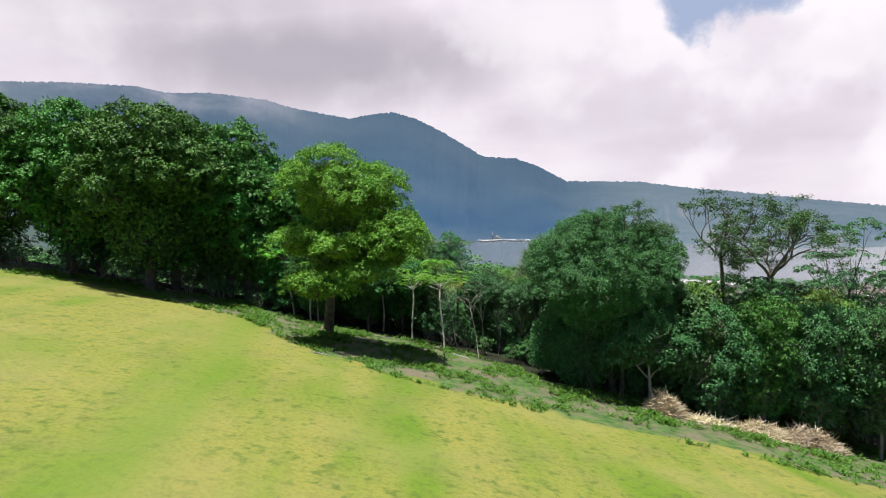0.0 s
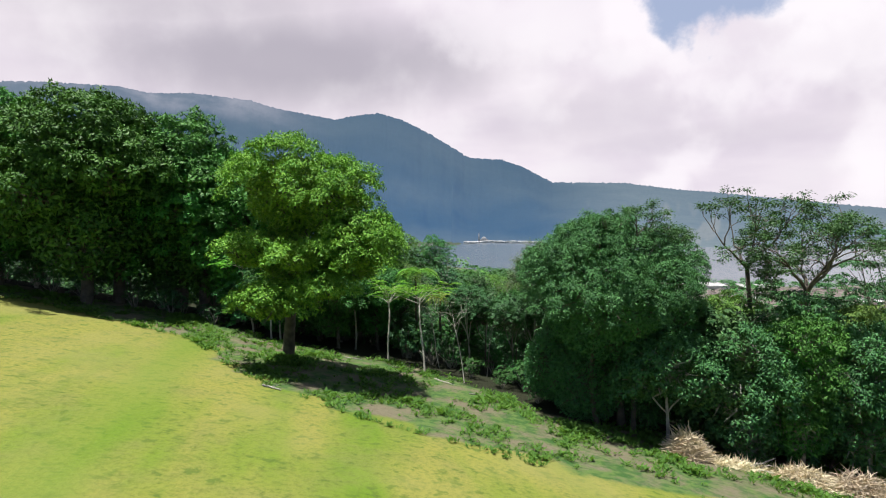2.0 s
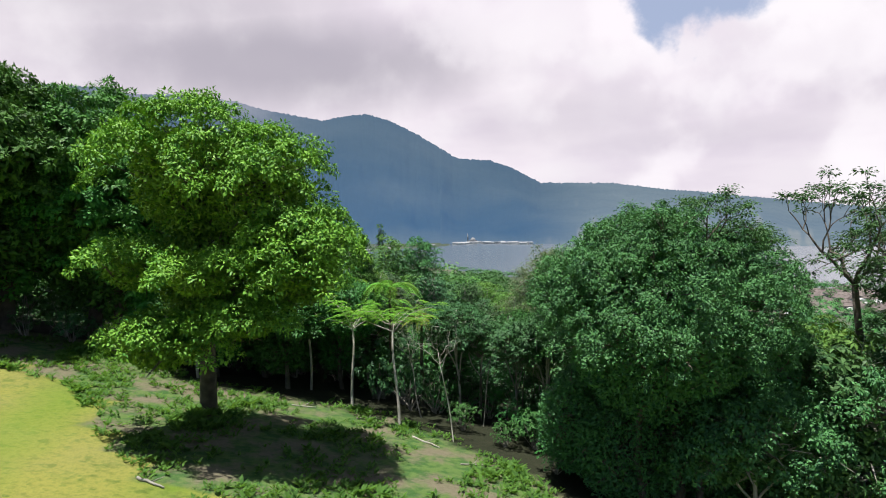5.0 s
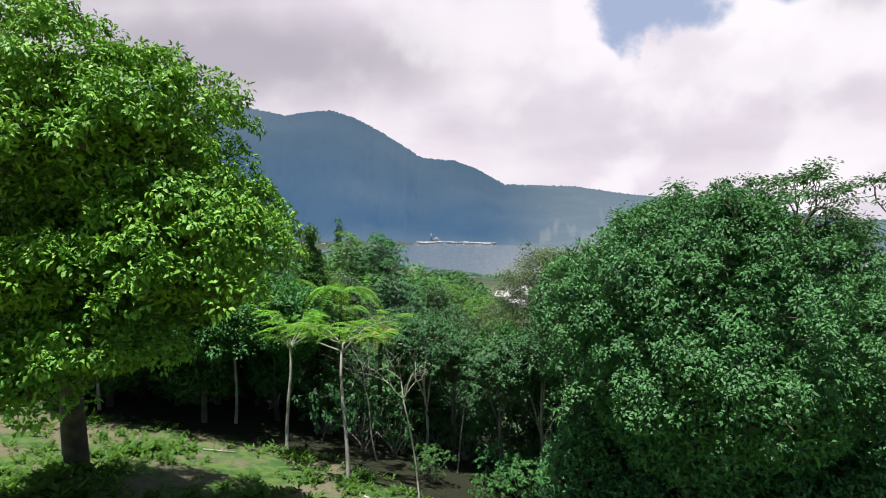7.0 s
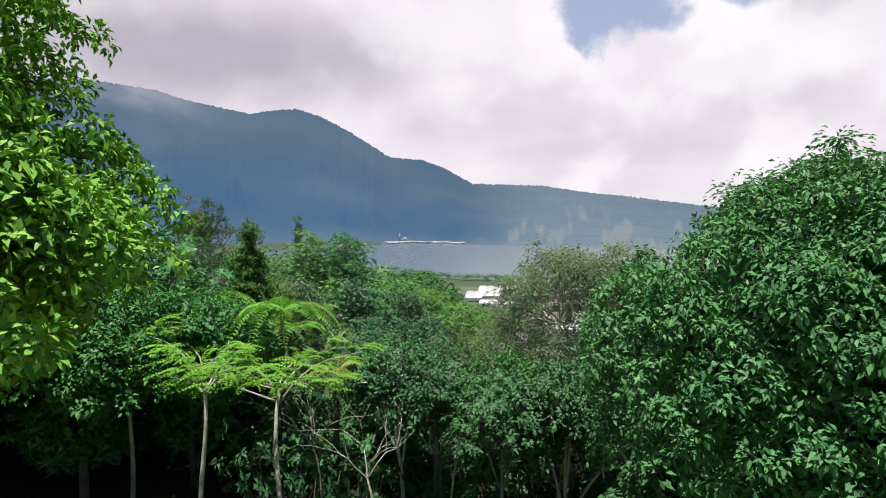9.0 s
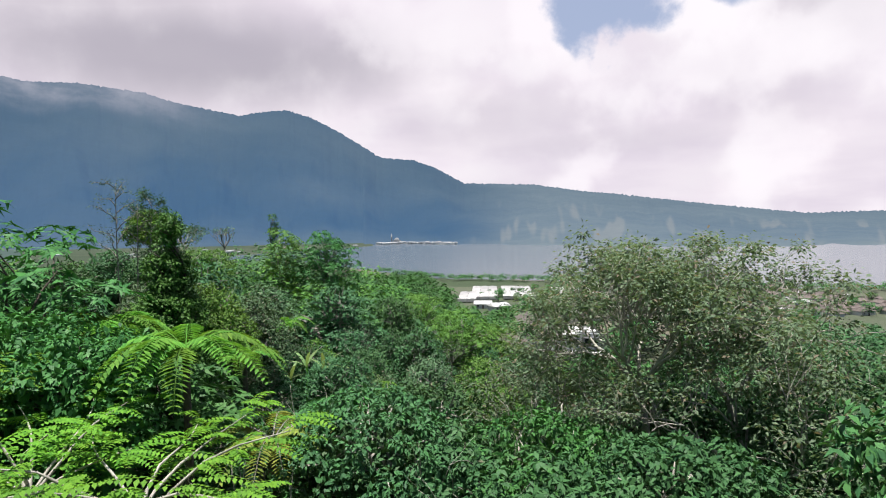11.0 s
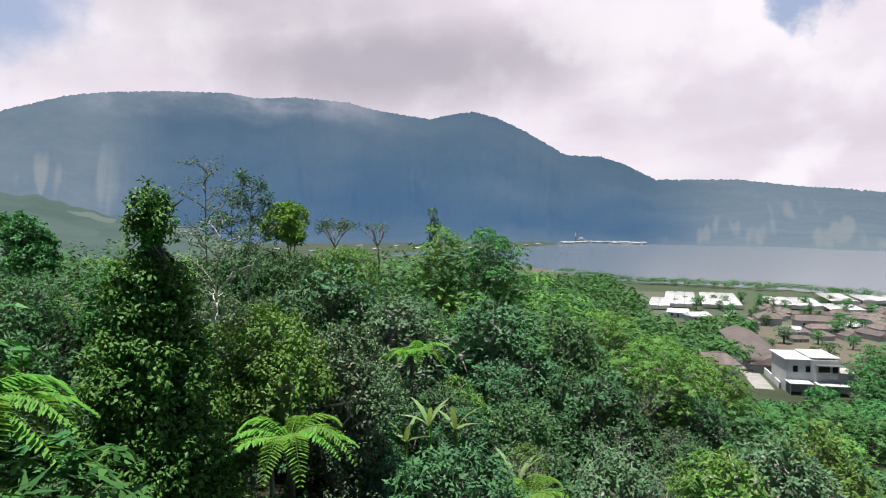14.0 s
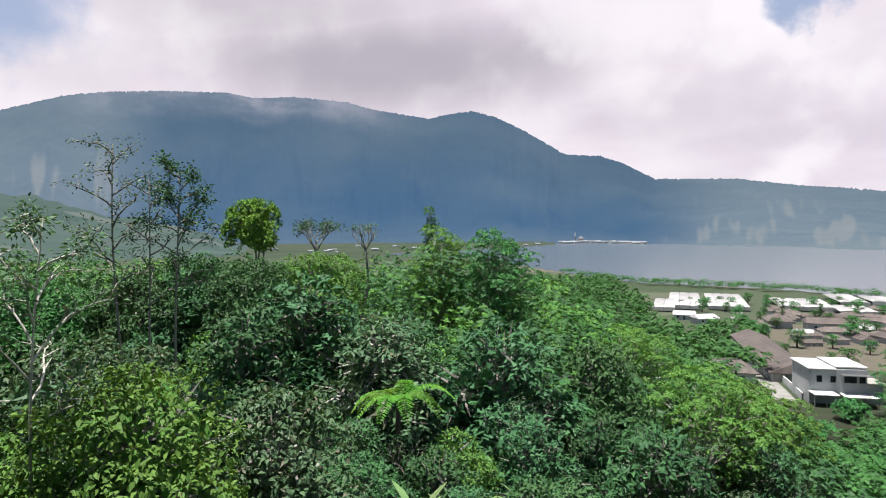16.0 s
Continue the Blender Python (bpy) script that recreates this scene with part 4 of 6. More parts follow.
for i, (x, y, top, r, m) in enumerate(((22.8, 49.8, 3.4, 2.5, LEAF_DOME), (26.2, 49.4, 4.2, 2.8, LEAF_TALL), (30.4, 48.8, 3.6, 2.9, LEAF_DOME), (34.8, 48.0, 3.2, 3.0, LEAF_DOME))):
    lobed_tree("broadleaf_tree", x, y, ((x, y, top - 2.2, r, r * 0.8, 2.2, -0.7), (x + 1.0, y - 0.5, top - 4.2, r * 0.9, r * 0.7, 2.4, -0.7), (x - 1.2, y - 0.2, top - 5.0, r * 0.8, r * 0.6, 2.4, -0.6), (x, y + 0.4, top - 8.2, r * 1.1, r * 0.8, 2.8, 0.2)), m, "leafy tree with drooping sunlit sprays at the thicket's edge", 300 + i, pad=0.6, step=0.85, size=0.24, knobs=7, leaves=14,
               ratio=0.34, droop=0.8, trunk_r=0.12, bark=BARK_GREY, inner=0.5, inner_size=0.34, loose=0.7, group="thicket trees")
# high dense canopies that keep the wood's edge in shade
for i, (x, y, z, r) in enumerate(((-8.6, 68.8, 4.7, 3.5), (-14.0, 69.2, 5.2, 3.8), (-4.8, 71.4, 4.2, 3.0), (-11.0, 73.0, 5.6, 3.8))):
    lobed_tree("shade_tree", x, y, ((x, y, z, r, r, 2.3, -0.1), (x + 1.2, y - 1.4, z - 1.4, r * 0.7, r * 0.6, 1.5, -0.1), (x - 0.4, y + 0.6, z - 3.6, r * 0.8, r * 0.7, 2.4, 0.8)), LEAF_DEEP, "dark leafy tree with a dense canopy at the wood's edge", 240 + i, pad=0.85, step=1.2, size=0.22,
               knobs=7, leaves=18, trunk_r=0.16, inner=0.8, inner_size=0.35, group="shade trees at the wood's edge")
for x, y, fork, ln, sd in ((13.2, 53.4, 8.3, 1.4, 47), (15.6, 52.8, 8.6, 1.4, 48), (18.6, 54.6, 7.4, 1.3, 49)):
    forked("umbrella_tree", x, y, up_to(x, y, fork), LEAF_DOME, "flat-topped tree with open forked limbs above the thicket", sd, length=ln, radius=0.13, level=4, spread=0.62, up=0.1, per=95, size=0.15, tuft=0.6, squash=0.5, bark=BARK)
forked("umbrella_tree", 28.2, 52.2, up_to(28.2, 52.2, 5.4), LEAF_DOME, "umbrella-shaped tree with bare forked limbs and thin crown", 41, length=2.45, radius=0.2, level=5, spread=0.62, up=0.08, per=85, size=0.2, tuft=0.65, squash=0.45, bark=BARK)
forked("umbrella_tree", 25.0, 54.5, up_to(25.0, 54.5, 7.0), LEAF_MID, "smaller umbrella-shaped tree with dark forked limbs", 44, length=2.4, radius=0.16, level=4, spread=0.6, up=0.1, per=60, size=0.22, tuft=0.65, squash=0.45, bark=BARK)
THICK = "dense green broadleaf tree at the thicket's edge"
# the two LEAF_SHADY trees are added fillers that keep the domed tree's hollow dark
for i, (x, y, h, r, m) in enumerate(((38.5, 57, 21.0, 5.6, LEAF_MID), (46, 50, 18, 7.0, LEAF_DEEP), (24.5, 55.5, 11.5, 4.2, LEAF_MID), (30.5, 55, 13.5, 4.5, LEAF_MID), (35, 55.5, 13.5, 4.2, LEAF_LIME), (42, 55, 17.5, 5.0, LEAF_MID),
                                     (23, 63, 13, 4.5, LEAF_MID), (31, 64, 14, 5, LEAF_DEEP), (40, 66, 15, 5.5, LEAF_MID), (27.0, 54.2, 10, 3.2, LEAF_DOME), (31.5, 54.4, 11, 3.4, LEAF_LIME), (27.6, 51.6, up_to(27.6, 51.6, 5.8), 2.7, LEAF_DOME), (24.2, 52.0, up_to(24.2, 52.0, 4.0), 2.4, LEAF_MID), (31.8, 51.4, up_to(31.8, 51.4, 5.0), 2.7, LEAF_LIME), (20.8, 53.0, up_to(20.8, 53, 5.0), 3.3, LEAF_DOME), (12.6, 57.6, up_to(12.6, 57.6, 4.6), 3.0, LEAF_SHADY), (14.5, 60.5, up_to(14.5, 60.5, 4.0), 3.0, LEAF_SHADY), (23.2, 54.6, up_to(23.2, 54.6, 5.6), 3.2, LEAF_LIME), (-13.5, 75, 15, 5.5, LEAF_DEEP), (-8.0, 76, 12, 4.5, LEAF_DEEP), (-18, 72.5, 9, 3.6, LEAF_DEEP), (-11, 71.5, 8.5, 3.2, LEAF_DEEP), (-3, 75, 8.5, 3.4, LEAF_DEEP), (4, 75, 7.5, 3.2, LEAF_DEEP))):
    broadleaf("broadleaf_tree", x, y, h, r, m, THICK, 42 + i, clumps=56, clump_r=1.45, per=100 if y < 60 and x > 0 else 55, size=0.42 if y < 60 else 0.46, ratio=0.28 if x > 22 else 0.4, droop=0.55 if x > 22 else 0.3, far=y > 60, twigs=1, base=0.0, low=-0.9, trunk_r=0.2, boxy=2.4, flat=0.55, core=24, group="thicket trees")

for i, (x, y, z, r, m) in enumerate(((4.4, 68.4, 3.0, 2.2, LEAF_MID), (8.8, 66.8, 2.6, 2.3, LEAF_DEEP), (6.4, 71.5, 2.2, 2.3, LEAF_MID), (10.4, 63.4, 3.0, 2.2, LEAF_SHADY))):
    lobed_tree("understory_tree", x, y, ((x, y, z, r, r, 1.5, -0.2), (x + 0.9, y - 1.2, z - 1.0, r * 0.7, r * 0.6, 1.2, -0.2), (x - 1.2, y + 0.4, z - 1.3, r * 0.6, r * 0.6, 1.2, 0.0)), m, "thin-stemmed tree with a dense lit canopy over dark ground", 260 + i, pad=0.55, step=0.85, size=0.17,
               knobs=7, leaves=18, trunk_r=0.09, bark=BARK_PALE, inner=0.6, inner_size=0.3, group="understory trees", uneven=0.15)

for i, (x, y, top, r, m) in enumerate(((17.2, 66.0, 4.6, 2.6, LEAF_MID), (15.6, 71.5, 3.6, 2.6, LEAF_WOODS), (20.4, 70.0, 4.6, 3.0, LEAF_MID), (18.4, 75.5, 3.0, 3.0, LEAF_DEEP), (24.0, 76.0, 3.4, 3.2, LEAF_MID))):
    lobed_tree("thicket_tree", x, y, ((x, y, top - 1.9, r, r, 1.9, -0.6), (x - 1.2, y - 1.0, top - 3.2, r * 0.8, r * 0.7, 1.8, -0.6), (x + 0.6, y - 1.2, top - 5.0, r, r * 0.8, 2.2, -0.5)), m, "leafy tree filling the thicket below the twiggy trees", 280 + i, pad=0.55, step=0.85, size=0.2,
               knobs=7, leaves=12, trunk_r=0.12, bark=BARK_GREY, inner=0.5, inner_size=0.34, group="thicket trees", far=True)

# slender pale trees with feathery flat crowns
def feather_tree(x, y, fork, reach, seed, lean=(0, 0)):
    """A slender pale stem whose few limbs carry flat sprays of feathery leaves."""
    rng = np.random.default_rng(seed)
    z = land(x, y)
    ob = thing("slender_tree", x, y, z - 0.1, "slender pale-barked tree with flat feathery bright green sprays", "tree", "slender trees at the slope's foot")
    wood = Build()
    top = np.array((lean[0], lean[1], fork - z))
    wood.tube(bend(rng, (0, 0, -0.2), top, 9, 0.05), np.linspace(0.11, 0.06, 9), 7)
    roots, ways, sizes = [], [], []
    for i in range(9):
        az = i * 2 * math.pi / 9 + rng.uniform(-0.3, 0.3)
        end = top + np.array((math.cos(az) * reach * rng.uniform(0.5, 1), math.sin(az) * reach * rng.uniform(0.5, 1), rng.uniform(0.3, 2.0)))
        limb = bend(rng, top - (0, 0, rng.uniform(0, 0.6)), end, 6, 0.12)
        wood.tube(limb, np.linspace(0.045, 0.01, 6), 5)
        for q in range(16):
            b = limb[2 + q % 4] + rng.normal(size=3) * 0.15
            _, r, w, sz = frond_arrays(rng, b, az + rng.uniform(-1.3, 1.3), rng.uniform(0.7, 1.3), 0.12, 0.25, 12, 0.2)
            roots.append(r), ways.append(w), sizes.append(sz)
    part("trunk", wood.mesh("trunk", BARK_PALE), ob)
    roots, ways, sizes = np.concatenate(roots), np.concatenate(ways), np.concatenate(sizes)
    part("crown", leaf_mesh("crown", roots, ways, np.tile((0.0, 0, 1), (len(roots), 1)), sizes, 0.06 + sizes * 0.2, LEAF_SPRAY, 0.1), ob)


feather_tree(-3.4, 66.0, 3.6, 3.2, 50, (0.0, 1.0))
feather_tree(0.1, 62.5, 3.8, 3.4, 51, (-0.4, 2.2))
feather_tree(-14.2, 68.3, 4.4, 2.8, 52)
feather_tree(-15.0, 68.0, 4.0, 2.5, 53)
feather_tree(-17.5, 70.5, 6.5, 3.4, 54, (-1.0, 0))
feather_tree(-7.0, 69.5, 4.5, 2.6, 55)
for i, (x, y, f, ln) in enumerate(((3.0, 71, 5.0, 1.5), (1.6, 66, 4.2, 1.6), (-5.0, 72, 4.0, 1.4), (3.6, 61.0, 5.0, 1.3), (6.0, 66, 5.5, 1.6), (23.5, 52.5, 8.0, 2.2), (29.5, 49.5, 3.5, 1.6))):
    forked("bare_sapling", x, y, f, LEAF_GREY, "thin pale sapling with mostly bare twigs", 60 + i, ln, 0.03, 3, 0.6, 0.3, 3, 2, 0.16, bark=BARK_PALE, lean=((-1) ** i * 0.8, 0.5), group="bare saplings")

# trees that stand over the valley
for x, y, fork, ln, sd in ((12.6, 69.0, 4.2, 1.75, 70), (14.8, 66.6, 1.6, 1.9, 170), (11.6, 70.8, 0.6, 1.9, 171), (11.2, 67.2, -1.8, 1.8, 172), (16.0, 69.5, 3.4, 1.9, 173)):
    forked("twiggy_tree", x, y, up_to(x, y, fork), LEAF_TWIGGY, "bushy tree of many pale twigs with sparse grey leaves", sd, ln, 0.1, 5, 0.62, 0.32, 4 if fork > 4 else 3, 36, 0.15, tuft=0.48, bark=BARK_PALE, group="twiggy trees")
tree_fern(-0.8, 70.4, 5.7, 2.7, FROND, "large tree fern with a wide rosette of green fronds", 71, 15)
tree_fern(-4.6, 75.6, 5.6, 2.6, FROND, "large tree fern with a wide rosette of green fronds", 72, 14)
tree_fern(1.7, 69.3, 3.3, 2.0, FROND_OLD, "tree fern with yellowing arched fronds", 73, 11)
tree_fern(-1.1, 82.3, 3.0, 2.1, FROND, "tree fern among scrub", 74, 11)
tree_fern(-1.1, 100.5, 1.6, 2.4, FROND, "tree fern among scrub", 75, 11)
tree_fern(5.6, 87.0, -0.4, 1.9, FROND, "small tree fern among scrub", 76, 10)
tree_fern(-8.5, 78.5, 5.4, 2.3, FROND, "tree fern among scrub", 77, 12)
tree_fern(4.6, 79.0, 0.6, 1.8, FROND, "tree fern among scrub", 78, 12)
for i, (x, y, h) in enumerate(((1.2, 92.6, 5.4), (2.3, 93.4, 5.2), (0.2, 92.2, 4.6), (5.2, 90.5, 4.5), (6.0, 88.6, 4.0), (4.4, 97, 4.6))):
    banana(x, y, h, 80 + i)
leader_tree("bare_tree", -11.6, 96.5, 12.6, 6.8, 2.2, LEAF_GREY, "tall grey tree with thin bare limbs and few leaves", 90, 13, 9, 0.14, BARK_GREY, 0.09)
leader_tree("bare_tree", -9.7, 98.0, 11.6, 6.2, 1.9, LEAF_MID, "grey forked tree with small leafy tufts", 91, 16, 34, 0.15, BARK_GREY, 0.08)
leader_tree("bare_tree", -10.5, 97.4, 11.2, 6.4, 1.4, LEAF_GREY, "thin grey tree with bare limbs", 190, 8, 6, 0.15, BARK_GREY, 0.08)
leader_tree("pale_tree", -4.7, 85.6, 9.3, 5.2, 1.7, LEAF_GREY, "pale-barked tree with wide forked limbs and thin leaves", 92, 11, 22, 0.12, BARK_PALE, 0.06)
lobed_tree("column_tree", -3.9, 80.3, ((-3.9, 80.3, 5.2, 1.35, 1.35, 1.6, -0.7), (-3.8, 80.2, 9.0, 0.45, 0.45, 0.9, -0.9), (-3.9, 80.3, 7.2, 0.95, 0.95, 1.3, -0.9), (-4.1, 80.2, 3.0, 1.8, 1.7, 1.7, -0.7), (-3.7, 80.4, 0.8, 2.2, 2.1, 2.0, -0.6)),
           LEAF_TALL, "narrow leafy tree tapering to a point over the scrub", 93, pad=0.36, step=0.42, size=0.14, knobs=6, leaves=14, trunk_r=0.07, inner=0.9, inner_size=0.24, gaps=-0.4, loose=0.3, uneven=0.3)
lobed_tree("round_tree", -33.0, 107.0, ((-33.0, 107.0, 8.3, 2.0, 2.0, 1.9, -0.8), (-31.8, 106.4, 6.8, 1.6, 1.6, 1.4, -0.7)), LEAF_DEEP, "dark round-crowned tree over the slope", 194, pad=0.5, step=0.75, size=0.24, knobs=7, leaves=14, trunk_r=0.16, bark=BARK_GREY, inner=0.5, inner_size=0.35)
lobed_tree("round_tree", -16.3, 118.3, ((-16.3, 118.3, 9.6, 2.0, 2.0, 2.2, -0.8), (-15.4, 118.0, 8.4, 1.5, 1.4, 1.2, -0.7)), LEAF_BRIGHT, "small round-crowned green tree above the canopy", 94, pad=0.5, step=0.7, size=0.22, knobs=7, leaves=14, trunk_r=0.14, bark=BARK_GREY, inner=0.5, inner_size=0.3)
for i, (x, y, top, r, m) in enumerate(((-14.2, 113.5, 7.0, 2.8, LEAF_WOODS), (-18.2, 114.5, 7.2, 2.8, LEAF_MID), (-11.0, 118.0, 7.4, 3.0, LEAF_LIME), (-21.5, 112.0, 6.6, 3.0, LEAF_WOODS), (-25.5, 108.0, 6.0, 3.2, LEAF_DEEP), (-30.0, 103.0, 5.6, 3.2, LEAF_WOODS), (-34.5, 103.5, 6.4, 3.2, LEAF_MID))):
    lobed_tree("canopy_tree", x, y, ((x, y, top - 2.2, r, r, 2.2, -0.6), (x + 1.0, y - 1.4, top - 3.6, r * 0.8, r * 0.8, 2.0, -0.5), (x - 1.4, y - 0.5, top - 4.4, r * 0.8, r * 0.8, 2.0, -0.5), (x, y, top - 6.5, r, r, 2.6, -0.4)), m, "forest tree with an uneven green crown", 270 + i, pad=0.6, step=0.9, size=0.24,
               knobs=6, leaves=10, trunk_r=0.16, bark=BARK_GREY, inner=0.5, inner_size=0.35, far=True)
for i, (x, y, top, r, m) in enumerate(((-3.6, 86.4, 6.2, 1.9, LEAF_LIME), (-6.6, 88.6, 6.4, 2.1, LEAF_GREY), (-1.6, 88.8, 5.0, 1.8, LEAF_GREY), (-6.4, 84.6, 5.2, 1.8, LEAF_LIME))):
    lobed_tree("scrub_tree", x, y, ((x, y, top - 1.5, r, r, 1.5, -0.6), (x + 0.9, y - 0.8, top - 2.6, r * 0.8, r * 0.7, 1.5, -0.6), (x - 0.6, y - 0.5, top - 4.2, r, r, 2.0, -0.5)), m, "olive-green small-leaved tree over the scrub", 290 + i, pad=0.5, step=0.72, size=0.17,
               knobs=6, leaves=12, trunk_r=0.1, bark=BARK_PALE, inner=0.4, inner_size=0.3, gaps=-0.15, loose=0.4)
forked("thin_tree", -15.6, 130, up_to(-15.6, 130, 7.2), LEAF_MID, "thin tree with a small sparse crown", 95, 1.3, 0.14, 4, 0.5, 0.4, 3, 14, 0.26, tuft=0.6)
forked("thin_tree", -11.5, 133, up_to(-11.5, 133, 7.2), LEAF_GREY, "thin tree with a small sparse crown", 96, 1.1, 0.12, 4, 0.5, 0.4, 3, 4, 0.22)
broadleaf("pole_tree", -6.0, 140.5, up_to(-6, 140.5, 12.6), 1.1, LEAF_DEEP, "thin pole-like dark tree above the canopy", 97, clumps=16, clump_r=0.7, per=260, size=0.25, ratio=0.4, base=0.55, trunk_r=0.12, low=-0.95)
broadleaf("canopy_tree", 1.6, 132, up_to(1.6, 132, 10.0), 4.6, LEAF_DEEP, "tall forest tree with an open dark green crown", 98, clumps=46, clump_r=1.3, per=170, size=0.3, base=0.2, low=-0.9, bark=BARK_GREY)
broadleaf("canopy_tree", -3.9, 134.5, up_to(-3.9, 134.5, 9.6), 4.2, LEAF_LIME, "tall forest tree with a bright green crown", 99, clumps=46, clump_r=1.3, per=170, size=0.3, base=0.2, low=-0.9, bark=BARK_GREY)
broadleaf("lime_tree", 15.0, 111, 8.6, 4.2, LEAF_LIME, "spreading tree with bright yellow-green leaves", 100, clumps=44, clump_r=1.1, per=230, size=0.24, base=0.1, low=-0.9, bark=BARK_PALE)
broadleaf("lime_tree", 12.5, 121, 8.8, 3.8, LEAF_LIME, "spreading tree with bright yellow-green leaves", 101, clumps=44, clump_r=1.1, per=230, size=0.24, base=0.1, low=-0.9, bark=BARK_PALE)
broadleaf("lime_tree", 20.0, 116, 8.0, 3.6, LEAF_LIME, "spreading tree with bright yellow-green leaves", 102, clumps=40, clump_r=1.1, per=220, size=0.24, base=0.1, low=-0.9, bark=BARK_PALE)

# ---- woodland that fills the slope ----
def crown_height(x, y):
    """How tall the scrub and trees grow."""
    h = 3.0 + 1.6 * sstep(80, 93, y) + 3.4 * sstep(95, 112, y) + 4.5 * sstep(114, 132, y)
    h *= 1 - 0.35 * sstep(2, 20, x)
    return h * (1 - 0.12 * sstep(-12, -24, x))


CLEAR = [(-4.7, 85.6, 1.6), (-10.8, 87.5, 3.4), (-1, 71.5, 2.0), (-4.9, 75, 2.0), (-1.1, 82.3, 1.4), (-3.9, 80.3, 1.5), (1.5, 92.5, 2.0), (5.5, 89, 1.8), (-1.1, 100.5, 1.6)]


def scatter(rng, x0, x1, y0, y1, step, keep):
    out, row, y = [], 0, y0
    while y < y1:
        x = x0 + (row % 2) * step / 2
        while x < x1:
            p = x + rng.uniform(-0.4, 0.4) * step, y + rng.uniform(-0.4, 0.4) * step
            if keep(*p):
                out.append(p)
            x += step
        y += step * 0.87
        row += 1
    return out


rng = np.random.default_rng(7)
def woodland(spots, fine):
    """The four kinds of tree of the slope, leaf by leaf near the path and coarser further off."""
    out = []
    for (x, y), (h, r, mat, text, bark, sparse), seed in zip(spots, (
            (7.5, 3.0, LEAF_WOODS, "leafy green tree crowding the wooded slope", BARK_GREY, 0.0),
            (7.0, 2.9, LEAF_SHADY, "dark green leafy tree crowding the wooded slope", BARK_GREY, 0.0),
            (7.0, 2.7, LEAF_GREY, "grey-green thin-leaved tree crowding the wooded slope", BARK_PALE, 0.1),
            (7.5, 2.8, LEAF_LIME, "light green leafy tree crowding the wooded slope", BARK_PALE, 0.05)), range(110, 114)):
        z = land(x, y)
        lobes = [(x, y, z + 0.68 * h, 0.62 * r, 0.62 * r, 0.3 * h, -0.6)]
        for k in range(4):
            a = seed + k * 1.571
            lobes.append((x + math.cos(a) * 0.5 * r, y + math.sin(a) * 0.5 * r, z + h * (0.5 + 0.1 * math.sin(k * 2.3 + seed)), 0.5 * r, 0.5 * r, 0.2 * h, -0.6))
        lobes.append((x, y, z + 0.27 * h, 0.7 * r, 0.7 * r, 0.25 * h, -0.5))
        ob = lobed_tree("woodland_tree", x, y, lobes, mat, text, seed + 4 * fine, pad=0.52, step=0.84, size=0.19 if fine else 0.27, knobs=6, leaves=11 if fine else 5, ratio=0.52, bark=bark, trunk_r=0.1, gaps=-0.22 + sparse, inner=0.4, inner_size=0.36,
                        group="trees of the wooded slope", far=True, loose=0.3, uneven=0.25)
        ob["tall"] = h
        out.append(ob)
    return out


KINDS, FINE = woodland(((-19, 90), (9.5, 99), (17, 95), (21, 100)), False), woodland(((-8.0, 85), (3.6, 83.5), (8.6, 86), (12.5, 88)), True)
for x, y in scatter(rng, -28, 27, 76, 111, 4.0, lambda x, y: y > along(WOODS, x) + 6 and all((x - a) ** 2 + (y - b) ** 2 > c * c for a, b, c in CLEAR)):
    pick = rng.choice(4, p=(0.3, 0.4, 0.18, 0.12))
    kind = (FINE if y < 95 and -15 < x < 15 else KINDS)[pick]
    h = crown_height(x, y) * rng.uniform(0.45, 1.3)
    k = h / kind["tall"]
    wide = max(k, 0.5) * rng.uniform(0.7, 1.2)
    copy_thing(kind, pose(x, y, land(x, y) - 0.15, 0, 0, rng.uniform(0, 360)) @ Matrix.Diagonal((wide, wide, k, 1)))

# the forest further down the slope, too many to count
def leaf_woods(name, spots, mat, seed, label, per=520, size=0.42):
    rng = np.random.default_rng(seed)
    roots, ways, norms, sizes = [], [], [], []
    for x, y, h, r in spots:
        z = land(x, y)
        n = 9
        c = crown_spots(rng, n, x, y, z + h * 0.55, r * 0.7, r * 0.7, h * 0.4, low=-0.5)
        a, b, d, e = clump_leaves(rng, c, np.full(n, r * 0.45), per / n / (r * 0.45) ** 2, size, 0.2, 0.8, whorl=4)
        roots.append(a), ways.append(b), norms.append(d), sizes.append(e)
    sizes = np.concatenate(sizes)
    me = leaf_mesh(name, np.concatenate(roots), np.concatenate(ways), np.concatenate(norms), sizes, sizes * 0.62, mat, far=True)
    return tagged(new(name, me), label, "woods", kind="stuff")


far = scatter(rng, -120, 85, 84, 200, 4.6, lambda x, y: (y > 108 or x > 25 or x < -26) and y > along(WOODS, x) + 8 and land(x, y) > -25.5 and not (x > 24 and y > 118) and not x > 60 and not (x < -45 and y > 150 and noise.noise(Vector((x * 0.03, y * 0.03, 0))) < 0.1))
groups = ([], [], [])
for x, y in far:
    h = crown_height(x, y) * rng.uniform(0.7, 1.1)
    groups[rng.choice(3, p=(0.45, 0.3, 0.25))].append((x, y, h, max(2.4, h * 0.3) * rng.uniform(0.9, 1.2)))
for spots, mat, seed in zip(groups, (LEAF_MID, LEAF_DEEP, LEAF_LIME), (120, 121, 122)):
    leaf_woods("far_woods", spots, mat, seed, "dense green forest canopy covering the slope")

